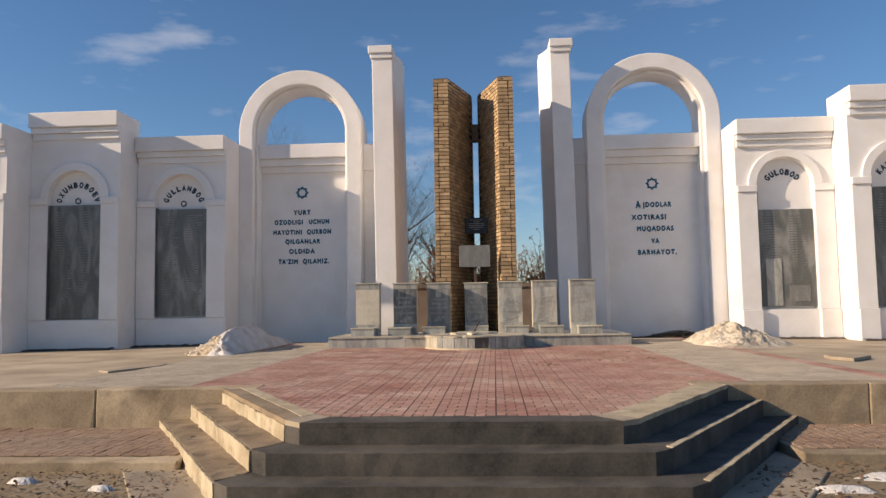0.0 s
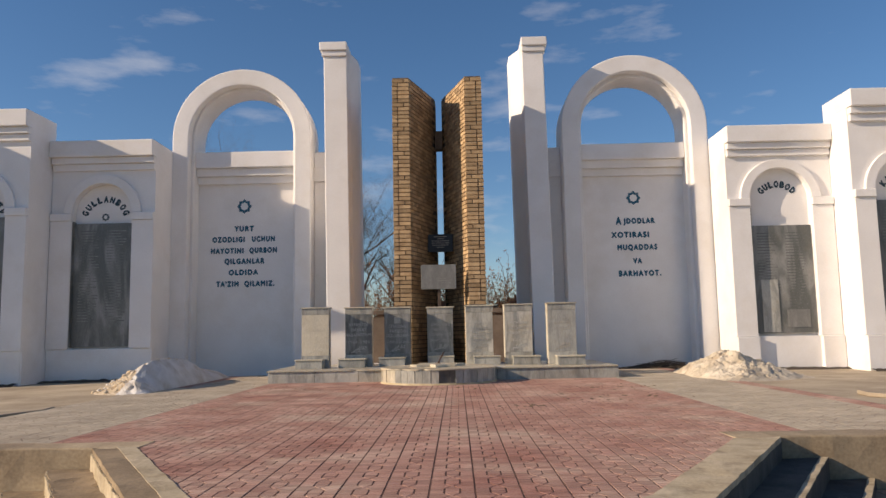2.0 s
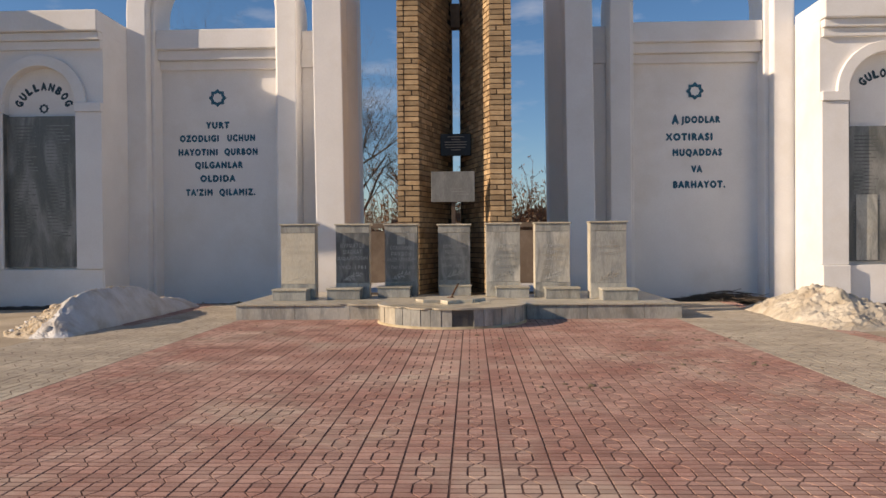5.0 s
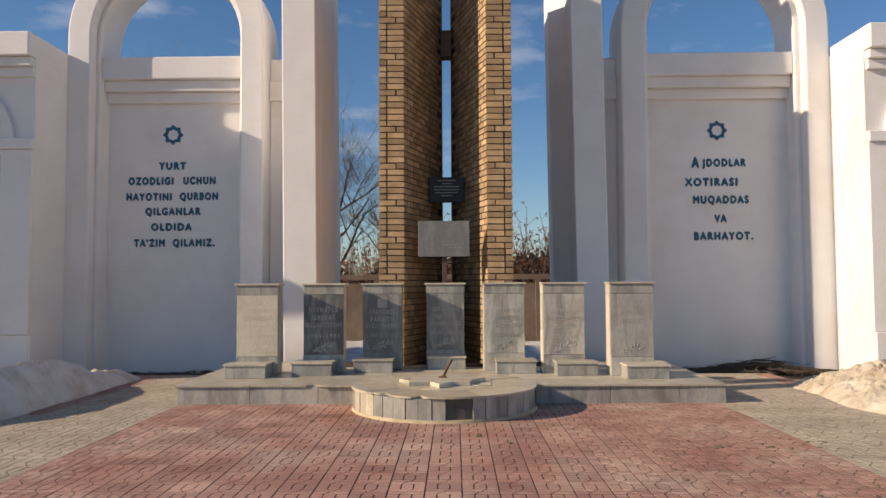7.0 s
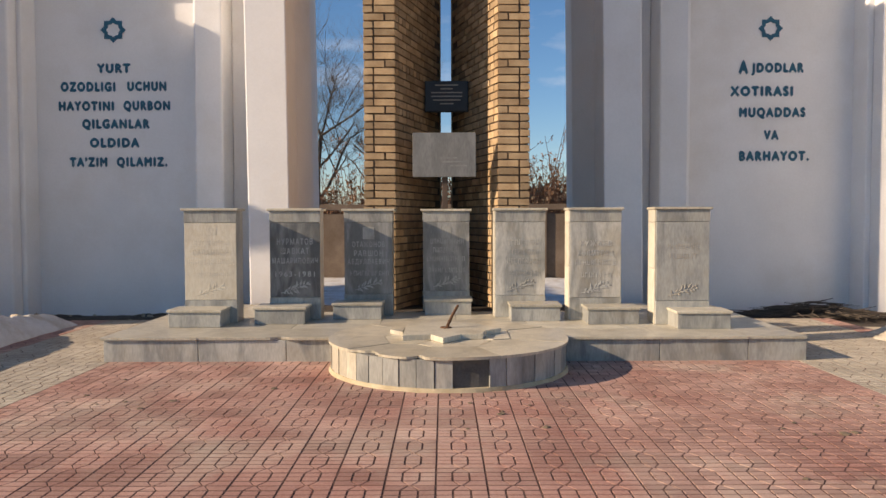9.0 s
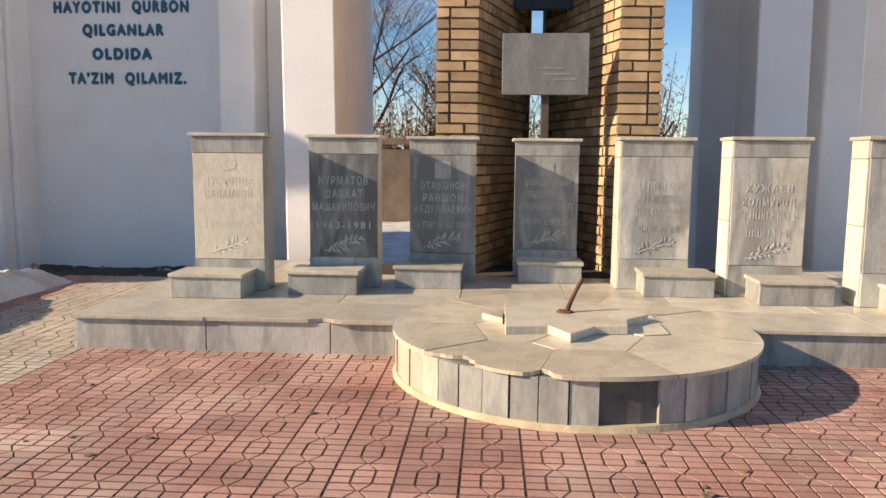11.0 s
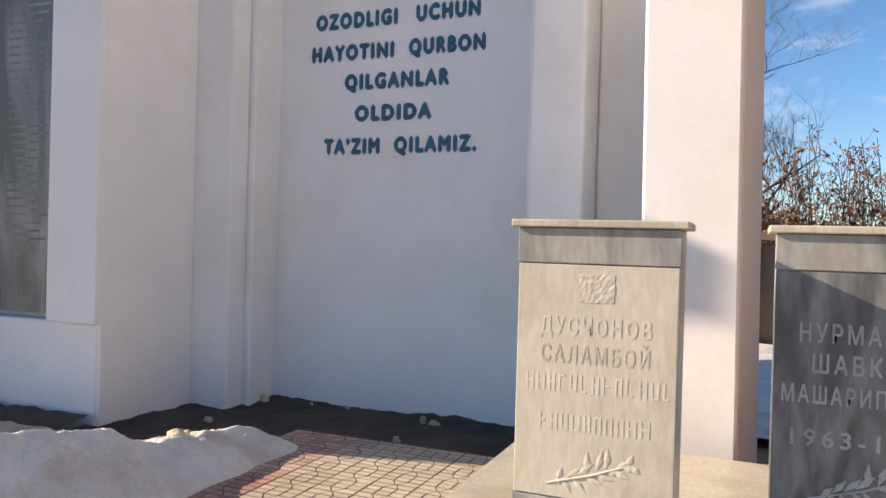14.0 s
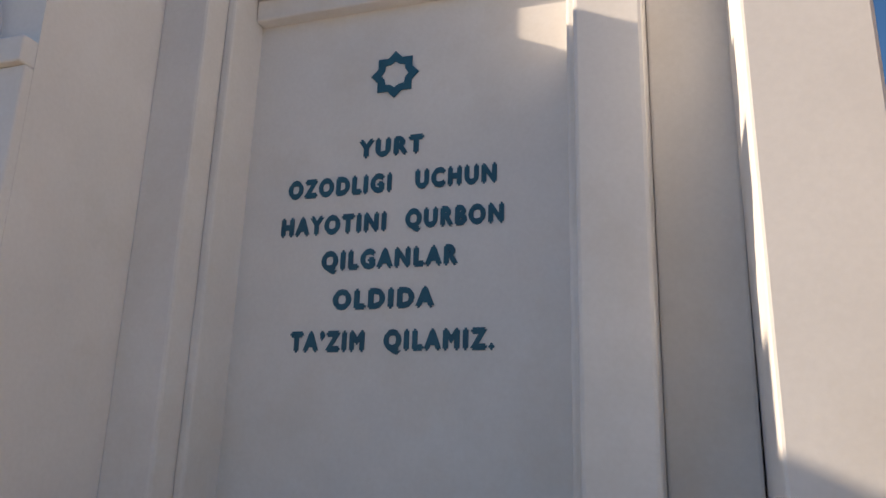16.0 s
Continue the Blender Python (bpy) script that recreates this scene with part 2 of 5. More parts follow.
PLAQUE = marble("grey_plaque_stone", (0.15, 0.15, 0.145), (0.23, 0.23, 0.22), rough=0.4, amount=0.6, dirt=0.1)
PLATE = material("dark_metal_plate", (0.012, 0.013, 0.016), (0.03, 0.032, 0.036), 6, 90, 0.4, 0.2, 0.002, metal=0.3)
IRON = material("rusty_iron", (0.09, 0.045, 0.025), (0.20, 0.10, 0.05), 12, 120, 0.85, 0.6, 0.003, metal=0.4)
PIPE = material("rusty_brown_pipe", (0.05, 0.034, 0.026), (0.11, 0.075, 0.055), 12, 120, 0.8, 0.5, 0.003)
BARK = material("bare_bark", (0.055, 0.042, 0.032), (0.12, 0.095, 0.073), 6, 60, 0.95, 0.7, 0.01)
TWIG = material("reddish_twig", (0.085, 0.045, 0.03), (0.16, 0.09, 0.06), 8, 60, 0.95, 0.6, 0.004)
DRYLEAF = material("dry_leaf", (0.16, 0.075, 0.035), (0.28, 0.14, 0.07), 9, 60, 0.9, 0.3, 0.003, spread=0.3, island=True)
FENCE = material("brown_fence_panel", (0.13, 0.092, 0.064), (0.23, 0.17, 0.125), 0.8, 40, 0.9, 0.5, 0.006, stain=(0.36, 0.28, 0.22), stain_amount=0.5)
FAR = material("far_scrub", (0.12, 0.085, 0.055), (0.22, 0.165, 0.11), 0.6, 6, 0.95, 0.5, 0.05)


# ---- mesh helpers ----
def finish(name, bm, mat, parent=None, smooth=False, bevel=0.0):
    me = bpy.data.meshes.new(name)
    bm.to_mesh(me)
    bm.free()
    me.materials.append(mat)
    if smooth:
        me.polygons.foreach_set("use_smooth", [True] * len(me.polygons))
    ob = new(name, me)
    if parent:
        ob.parent = parent
    if bevel:
        bv = ob.modifiers.new("soft_edge", "BEVEL")
        bv.width, bv.segments, bv.limit_method = bevel, 2, "ANGLE"
    return ob


def part(name, bm, mat, parent, label="", smooth=False, bevel=0.0):
    ob = finish(name, bm, mat, parent, smooth, bevel)
    return tagged(ob, label) if label else ob


def thing(name, label, category, group="", kind=""):
    return tagged(new(name), label, category, group, kind)


def box(x0, x1, y0, y1, z0, z1, bm=None):
    bm = bm or bmesh.new()
    v = [bm.verts.new(p) for p in ((x0, y0, z0), (x1, y0, z0), (x1, y1, z0), (x0, y1, z0), (x0, y0, z1), (x1, y0, z1), (x1, y1, z1), (x0, y1, z1))]
    for f in ((3, 2, 1, 0), (4, 5, 6, 7), (0, 1, 5, 4), (1, 2, 6, 5), (2, 3, 7, 6), (3, 0, 4, 7)):
        bm.faces.new([v[i] for i in f])
    return bm


def plan_prism(points, z0, z1, bm=None):
    """A flat outline seen from above (anticlockwise), raised from z0 to z1; z0 and z1 may be functions of x, y."""
    bm = bm or bmesh.new()
    low = [bm.verts.new((x, y, z0)) for x, y in points]
    top = [bm.verts.new((x, y, z1)) for x, y in points]
    bm.faces.new(low[::-1]), bm.faces.new(top)
    for i in range(len(points)):
        j = (i + 1) % len(points)
        bm.faces.new((low[i], low[j], top[j], top[i]))
    return bm


def face_prism(points, y0, y1, bm=None):
    """An outline in x and z (anticlockwise as seen from -y), from the front y0 back to y1."""
    bm = bm or bmesh.new()
    a = [bm.verts.new((x, y0, z)) for x, z in points]
    b = [bm.verts.new((x, y1, z)) for x, z in points]
    bm.faces.new(a), bm.faces.new(b[::-1])
    for i in range(len(points)):
        j = (i + 1) % len(points)
        bm.faces.new((a[j], a[i], b[i], b[j]))
    return bm


def arch_band(cx, spring, r_in, r_out, y0, y1, foot=None, steps=40, bm=None):
    """A half-round band, with legs down to foot if given."""
    bm = bm or bmesh.new()
    rows = []
    line = [(math.cos(math.pi * i / steps), math.sin(math.pi * i / steps)) for i in range(steps + 1)]
    places = [((cx + r_in * c, spring + r_in * s), (cx + r_out * c, spring + r_out * s)) for c, s in line]
    if foot is not None:
        places = [((cx + r_in, foot), (cx + r_out, foot))] + places + [((cx - r_in, foot), (cx - r_out, foot))]
    for p, q in places:
        rows.append([bm.verts.new(v) for v in ((p[0], y0, p[1]), (q[0], y0, q[1]), (q[0], y1, q[1]), (p[0], y1, p[1]))])
    for a, b in zip(rows, rows[1:]):
        for i in range(4):
            j = (i + 1) % 4
            bm.faces.new((a[i], a[j], b[j], b[i]))
    bm.faces.new(rows[0][::-1]), bm.faces.new(rows[-1])
    bmesh.ops.recalc_face_normals(bm, faces=bm.faces)
    return bm


def tube(bm, points, radii, sides=6):
    """A tapered tube along points."""
    rings = []
    for i, p in enumerate(points):
        p = Vector(p)
        d = (Vector(points[min(i + 1, len(points) - 1)]) - Vector(points[max(i - 1, 0)])).normalized()
        u = d.orthogonal().normalized()
        w = d.cross(u)
        rings.append([bm.verts.new(p + radii[i] * (u * math.cos(2 * math.pi * k / sides) + w * math.sin(2 * math.pi * k / sides))) for k in range(sides)])
    for a, b in zip(rings, rings[1:]):
        for k in range(sides):
            bm.faces.new((a[k], a[(k + 1) % sides], b[(k + 1) % sides], b[k]))
    bm.faces.new(rings[0][::-1]), bm.faces.new(rings[-1])
    return bm


def rough(bm, cell, amount, scale=6.0):
    """Cuts the mesh into cells and wears it: every corner wanders a little, the same way at the same place."""
    lo = [min(v.co[i] for v in bm.verts) for i in range(3)]
    hi = [max(v.co[i] for v in bm.verts) for i in range(3)]
    for i in range(3):
        n = int((hi[i] - lo[i]) / cell)
        for k in range(1, n):
            co, no = Vector((0, 0, 0)), Vector((0, 0, 0))
            co[i], no[i] = lo[i] + (hi[i] - lo[i]) * k / n, 1
            bmesh.ops.bisect_plane(bm, geom=bm.verts[:] + bm.edges[:] + bm.faces[:], plane_co=co, plane_no=no)
    for v in bm.verts:
        v.co += amount * (noise.noise_vector(v.co * scale) + 0.5 * noise.noise_vector(v.co * scale * 3.1))
    return bm


def text_mesh(words, width, height, weight=0.0, depth=0.006, spacing=1.32):
    """The words as a mesh in x and z, fitted to width and capital height; its lower left corner at the origin, front at y = 0."""
    cu = bpy.data.curves.new("letters", "FONT")
    cu.space_character = spacing
    cu.body, cu.size, cu.extrude, cu.resolution_u = words, 1.0, 0.02, 3
    ob = bpy.data.objects.new("letters", cu)
    scene.collection.objects.link(ob)
    bpy.context.view_layer.update()
    me = bpy.data.meshes.new_from_object(ob.evaluated_get(bpy.context.evaluated_depsgraph_get()))
    bpy.data.objects.remove(ob)
    co = np.array([v.co[:] for v in me.vertices])
    lo, hi = co.min(0), co.max(0)
    cap = 0.73
    verts, faces = [], []
    shifts = ((0, 0), (-weight, 0), (weight, 0), (0, -weight), (0, weight)) if weight else ((0, 0),)
    polys = [tuple(p.vertices) for p in me.polygons]
    for k, (dx, dy) in enumerate(shifts):
        c2 = co + np.array((dx, dy, 0.0))
        c2[:, 2] = np.where(c2[:, 2] > (lo[2] + hi[2]) / 2, c2[:, 2] + 0.003 * k, c2[:, 2])
        faces += [tuple(i + len(verts) for i in p) for p in polys]
        verts += [tuple(c) for c in c2]
    me.clear_geometry()
    me.from_pydata(verts, [], faces)
    co = np.array(verts)
    lo, hi = co.min(0), co.max(0)
    out = np.empty_like(co)
    out[:, 0] = (co[:, 0] - lo[0]) * width / (hi[0] - lo[0])
    out[:, 2] = co[:, 1] * height / cap
    out[:, 1] = -(co[:, 2] - lo[2]) / (hi[2] - lo[2]) * depth
    me.vertices.foreach_set("co", out.ravel())
    me.update()
    return me


def lettering(name, words, x, y, z, width, height, mat, parent, weight=0.012, depth=0.006, turn=0.0, label=""):
    me = text_mesh(words, width, height, weight, depth)
    me.materials.append(mat)
    ob = new(name, me)
    ob.parent = parent
    ob.matrix_basis = pose(x, y, z, 0, turn, 0)
    return tagged(ob, label) if label else ob


def half_cut(poly, px, py, nx, ny, limit):
    """The part of an outline that lies less than limit from (px, py) along the direction (nx, ny)."""
    res = []
    for i in range(len(poly)):
        p, q = poly[i], poly[(i + 1) % len(poly)]
        dp = limit - (p[0] - px) * nx - (p[1] - py) * ny
        dq = limit - (q[0] - px) * nx - (q[1] - py) * ny
        if dp >= 0:
            res.append(p)
        if dp * dq < 0:
            t = dp / (dp - dq)
            res.append((p[0] + (q[0] - p[0]) * t, p[1] + (q[1] - p[1]) * t))
    return res


def star_ring(cx, cz, r, y, depth=0.008):
    """An eight-pointed star with a star-shaped hole."""
    bm = bmesh.new()
    outer, inner = [], []
    for i in range(16):
        a = math.pi * i / 8
        ro, ri = (r, r * 0.56) if i % 2 == 0 else (r * 0.765, r * 0.47)
        outer.append((cx + ro * math.sin(a), cz + ro * math.cos(a)))
        inner.append((cx + ri * math.sin(a), cz + ri * math.cos(a)))
    rings = [[bm.verts.new((p[0], yy, p[1])) for p in ps] for ps, yy in ((outer, y - depth), (inner, y - depth), (inner, y), (outer, y))]
    for k in range(4):
        a, b = rings[k], rings[(k + 1) % 4]
        for i in range(16):
            j = (i + 1) % 16
            bm.faces.new((a[i], a[j], b[j], b[i]))
    bmesh.ops.recalc_face_normals(bm, faces=bm.faces)
    return bm


# ---- ground ----
C = 0.45          # the axis of the monument
bm = bmesh.new()
xs = [-3000, -300, -60, -30, -14, -8, -4, 0, 4, 8, 14, 30, 60, 300, 3000]
rows_y = [(-3000, -0.50), (-100, -0.50), (0, -0.50), (6.60, -0.50), (6.72, -0.18), (30, -0.18), (80, -0.18), (400, -0.18), (3000, -0.18)]
grid = [[bm.verts.new((x, y, z)) for x in xs] for y, z in rows_y]
for a, b in zip(grid, grid[1:]):
    for i in range(len(xs) - 1):
        bm.faces.new((a[i], a[i + 1], b[i + 1], b[i]))
ground = tagged(finish("ground", bm, DRYGRASS), "dry brown winter ground with patches of old snow", "ground", kind="structure")

# raised court: screed on both sides of the tiles, falling gently outward
for side, x0, x1 in ((-1, -16.0, -4.346), (1, 5.436, 17.0)):
    bm = bmesh.new()
    n = 24
    grid = []
    for j in range(17):
        y = 6.88 + j * (16.45 - 6.88) / 16
        row = []
        for i in range(n + 1):
            x = x0 + (x1 - x0) * i / n
            d = abs(x - C) - 4.7
            row.append(bm.verts.new((x, y, -0.010 - 0.010 * max(d, 0) + 0.012 * noise.noise((x * 0.8, y * 0.8, 3)))))
        grid.append(row)
    for a, b in zip(grid, grid[1:]):
        for i in range(n):
            bm.faces.new((a[i], a[i + 1], b[i + 1], b[i]))
    ret = bmesh.ops.extrude_face_region(bm, geom=bm.faces[:])
    for v in ret["geom"]:
        if isinstance(v, bmesh.types.BMVert):
            v.co.z -= 0.10
    bmesh.ops.recalc_face_normals(bm, faces=bm.faces)
    tagged(finish("pavement", bm, APRON), "tan weathered cement screed beside the tiled court", "pavement", kind="structure")

# retaining walls either side of the stairs, terraces below them
for x0, x1 in ((-16.0, -1.95), (3.25, 17.0)):
    bm = bmesh.new()
    nseg = 9
    for k in range(nseg):
        a, b = x0 + (x1 - x0) * k / nseg, x0 + (x1 - x0) * (k + 1) / nseg
        box(a, b - 0.004, 6.54 + random.uniform(-0.006, 0.006), 6.86, -0.62, 0.004 + random.uniform(-0.006, 0.003), bm)
    tagged(finish("retaining_wall", rough(bm, 0.16, 0.009), WALL, bevel=0.015), "low stained concrete retaining wall edging the court", "wall", kind="structure")
for x0, x1, y0 in ((-16.0, -1.80, 4.75), (3.5, 17.0, 5.05)):
    tagged(finish("terrace", rough(box(x0, x1, y0, 6.54, -0.70, -0.412), 0.2, 0.012), WALL, bevel=0.015), "low terrace step of worn tiles below the retaining wall", "pavement", kind="structure")
walkway = tagged(finish("path", plan_prism(((-1.45, -12), (2.75, -12), (2.75, 3.3), (3.55, 4.7), (3.3, 6.5), (-2.0, 6.5), (-2.25, 4.7), (-1.45, 3.3)), -0.62, -0.485), CONCRETE, bevel=0.01), "grey concrete path at the foot of the stairs", "path", kind="structure")

# ---- stairs: three steps with canted sides ----
stairs = thing("stairs", "three worn concrete steps with canted sides leading up to the court", "stairs", kind="structure")
SX = 0.64


def step_outline(o):
    hw, fy, bx = 1.34 + 0.56 * o, 4.10 - o, 2.70 + 1.17 * o
    ch = 0.13
    return [(SX - hw + ch, fy), (SX + hw - ch, fy), (SX + hw + 0.02, fy + ch * 1.1), (SX + bx, 6.535), (SX - bx, 6.535), (SX - hw - 0.02, fy + ch * 1.1)]


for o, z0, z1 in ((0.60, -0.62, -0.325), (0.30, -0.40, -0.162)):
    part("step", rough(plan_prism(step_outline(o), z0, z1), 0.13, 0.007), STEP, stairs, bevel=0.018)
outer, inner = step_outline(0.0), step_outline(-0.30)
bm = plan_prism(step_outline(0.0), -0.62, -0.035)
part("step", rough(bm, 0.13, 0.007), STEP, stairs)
for i, j, mat, lab in ((0, 1, STEP, "dark cement edging"), (5, 0, CONCRETE, ""), (4, 5, TREAD, "brown worn cement edging with a pale inner band"), (1, 2, CONCRETE, ""), (2, 3, RENDER, "pale worn cement edging")):
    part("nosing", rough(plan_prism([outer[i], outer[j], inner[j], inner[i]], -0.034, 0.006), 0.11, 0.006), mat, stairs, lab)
band, rim = step_outline(-0.17), step_outline(-0.298)
part("inner_band", rough(plan_prism([band[4], band[5], rim[5], rim[4]], -0.02, 0.010), 0.12, 0.005), RENDER, stairs, "pale cement band")
# the thin sunlit line along the right step edges, painted as a pale strip
for o, z1 in ((0.60, -0.325), (0.30, -0.162)):
    p, q = step_outline(o - 0.003), step_outline(o - 0.055)
    part("lip", rough(plan_prism([p[2], p[3], q[3], q[2]], z1 - 0.02, z1 + 0.006), 0.09, 0.006), RENDER, stairs, "pale lip painted in as the sunlit edge of the step")
for sgn in (-1, 1):
    a, b = sorted((SX + sgn * 2.33, SX + sgn * 2.64))
    part("corner_block", rough(box(a, b, 6.47, 6.868, -0.40, 0.007), 0.09, 0.008), WALL, stairs, "worn concrete block at the head of the steps")
# brown treads, laid on the sunward flank only, lighter to carry its sun
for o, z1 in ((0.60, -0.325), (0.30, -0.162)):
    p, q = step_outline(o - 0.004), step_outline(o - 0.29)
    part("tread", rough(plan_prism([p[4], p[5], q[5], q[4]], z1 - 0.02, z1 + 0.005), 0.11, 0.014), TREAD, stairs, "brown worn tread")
# pale facings on the sunward risers only: their sunlight is put into the colour
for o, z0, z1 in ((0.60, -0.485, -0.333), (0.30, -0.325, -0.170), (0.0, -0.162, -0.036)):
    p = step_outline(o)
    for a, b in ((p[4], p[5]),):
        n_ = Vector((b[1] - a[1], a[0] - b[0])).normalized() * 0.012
        part("sunlit_facing", rough(plan_prism([a, (a[0] + n_.x, a[1] + n_.y), (b[0] + n_.x, b[1] + n_.y), b], z0, z1), 0.07, 0.014), RENDER, stairs, "cement facing coloured pale for the sun on the canted riser")


# ---- white walls ----
FEET = []                              # where the bays meet the screed


def memorial_bay(x0, x1, y, top, side, panel=(0.70, 3.42), words="", star=True, damaged=False, label=""):
    """A bay of the white wall: coping, two mouldings, arched niche with a dark panel, pilasters and plinth. side: -1 left, 1 right of the axis."""
    bay = thing("memorial_bay", label or "white plastered wall bay with an arched niche and dark name panel", "wall bay", "wall bays", "structure")
    w, cx = x1 - x0, (x0 + x1) / 2
    spring, sill = 3.64, 0.66
    inner, outer_r = min(0.66, w * 0.36), min(0.86, w * 0.47)
    back = y + 1.1
    field, rear_y = y + 0.14, y + 0.27
    # wall behind, with the arched niche cut through its front
    front = [(x0, -0.25), (x1, -0.25), (x1, top - 0.30), (x0, top - 0.30)]
    bm = bmesh.new()
    niche = [(cx - inner, sill), (cx + inner, sill)] + [(cx + inner * math.cos(math.pi * i / 28), spring + inner * math.sin(math.pi * i / 28)) for i in range(29)]
    a_out, a_in = [bm.verts.new((p[0], field, p[1])) for p in front], [bm.verts.new((p[0], field, p[1])) for p in niche]
    edges = [bm.edges.new((r[i], r[(i + 1) % len(r)])) for r in (a_out, a_in) for i in range(len(r))]
    bmesh.ops.triangle_fill(bm, use_beauty=True, use_dissolve=False, edges=edges)
    deep = [bm.verts.new((p[0], rear_y, p[1])) for p in niche]
    for i in range(len(niche)):
        j = (i + 1) % len(niche)
        bm.faces.new((a_in[i], a_in[j], deep[j], deep[i]))
    bm.faces.new(deep)
    rear = [bm.verts.new((p[0], back, p[1])) for p in front]
    for i in range(4):
        j = (i + 1) % 4
        bm.faces.new((a_out[i], a_out[j], rear[j], rear[i]))
    bm.faces.new(rear[::-1])
    bmesh.ops.recalc_face_normals(bm, faces=bm.faces)
    part("wall", bm, PLASTER, bay)
    part("coping", box(x0 - 0.002, x1 + 0.002, y - 0.07, back + 0.02, top - 0.37, top), PLASTER, bay, bevel=0.02)
    part("moulding", box(x0 + 0.02, x1 - 0.004, y + 0.005, y + 0.5, top - 0.51, top - 0.372), PLASTER, bay, bevel=0.015)
    part("moulding", box(x0 + 0.03, x1 - 0.004, y + 0.07, y + 0.5, top - 0.66, top - 0.512), PLASTER, bay, bevel=0.015)
    part("archivolt", arch_band(cx, spring, inner + 0.004, outer_r, y + 0.07, field + 0.05), PLASTER, bay, bevel=0.012)
    for a, b in ((x0 + 0.004, cx - inner - 0.006), (cx + inner + 0.006, x1 - 0.004)):
        part("pilaster", box(a, b, y + 0.08, field + 0.04, sill, spring - 0.17), PLASTER, bay, bevel=0.012)
        part("impost", box(a, b, y + 0.04, field + 0.05, spring - 0.168, spring - 0.004), PLASTER, bay, bevel=0.012)
    FEET.append((x0, x1, y))
    if side < 0:
        part("plinth", box(x0 - 0.001, x1 - 0.03, y + 0.125, y + 0.5, -0.25, sill - 0.003), PLASTER, bay, bevel=0.015)
    else:
        part("plinth", box(cx - inner, cx + inner, y + 0.125, y + 0.5, -0.25, sill - 0.003), PLASTER, bay)
        for a, b in ((x0 - 0.001, cx - inner - 0.002), (cx + inner + 0.002, x1 + 0.001)):
            part("pier_foot", box(a, b, y + 0.02, y + 0.5, -0.25, sill - 0.003), PLASTER, bay, bevel=0.015)
    pz0, pz1 = panel
    py = y + 0.19
    slab = part("name_panel", box(cx - inner + 0.01, cx + inner - 0.01, py, rear_y - 0.002, pz0, pz1), PANEL, bay, "dark polished stone panel with illegible rows of names")
    part("jamb_lining", box(cx - inner + 0.002, cx - inner + 0.009, y + 0.10, rear_y - 0.004, pz0, spring - 0.18), PANEL, bay, "dark stone lining of the jamb")
    # rows of names, too fine to read
    rnd = random.Random(int(abs(cx) * 100))
    bm = bmesh.new()
    z = pz1 - 0.18
    while z > pz0 + 0.5:
        for col in (-1, 1):
            a = cx + col * inner * 0.46 - inner * 0.34
            box(a, a + inner * rnd.uniform(0.42, 0.68), py - 0.0022, py + 0.002, z, z + 0.018, bm)
        z -= 0.062
    part("name_rows", bm, PANEL, slab, "faint engraved rows of names")
    if damaged:
        part("bare_patch", box(cx - inner + 0.16, cx - inner + 0.52, py - 0.012, py + 0.004, pz0 + 0.02, pz0 + 1.15), MARBLE, slab, "pale patch where stone cladding is lost")
        part("bare_patch", box(cx + 0.02, cx + inner - 0.16, py - 0.010, py + 0.004, pz0 + 0.12, pz0 + 0.50), PLAQUE, slab, "plain grey infill slab")
    # lettering round the niche head
    if words:
        r = 0.43
        span = radians(17.0) * (len(words) - 1) if len(words) > 8 else radians(15.0) * (len(words) - 1)
        for i, ch in enumerate(words):
            a = span / 2 - span * i / max(len(words) - 1, 1)
            px, pz = cx + r * math.sin(-a), spring - 0.16 + r * math.cos(a)
            wd = 0.05 if ch == "I" else 0.105
            me = text_mesh(ch, wd, 0.135, 0.075, 0.006)
            me.materials.append(NAVY)
            for v in me.vertices:
                v.co.x -= wd / 2
            ob = new("letter", me)
            ob.parent = bay
            ob.matrix_basis = pose(px, rear_y - 0.002, pz, 0, -math.degrees(a), 0)
    if star:
        part("star_emblem", star_ring(cx, spring - 0.07, 0.09, rear_y - 0.002), NAVY, bay, "dark blue eight-pointed star")
    return bay


memorial_bay(C - 8.55, C - 6.24, 16.62, 5.25, -1, words="GULLANBOG")
memorial_bay(-10.36, C - 8.56, 15.74, 5.73, -1, panel=(0.68, 3.46), words="OXUNBOBOEV")
memorial_bay(-13.4, -10.361, 14.80, 5.25, -1, star=False)
# out-of-view block, added so that its shadow falls across the left bays
tagged(finish("shade_wall_west", box(-17.0, -13.41, 14.15, 19.0, -0.25, 7.1), PLASTER, bevel=0.02), "plain white wall out of view, added to shade the left bays", "wall", kind="structure")
memorial_bay(C + 6.34, C + 8.60, 16.58, 5.23, 1, panel=(0.72, 3.05), words="GULOBOD", star=False, damaged=True)
memorial_bay(C + 8.61, 11.26, 15.74, 5.73, 1, words="KATTABOG")
memorial_bay(11.261, 14.3, 14.80, 5.25, 1, star=False)


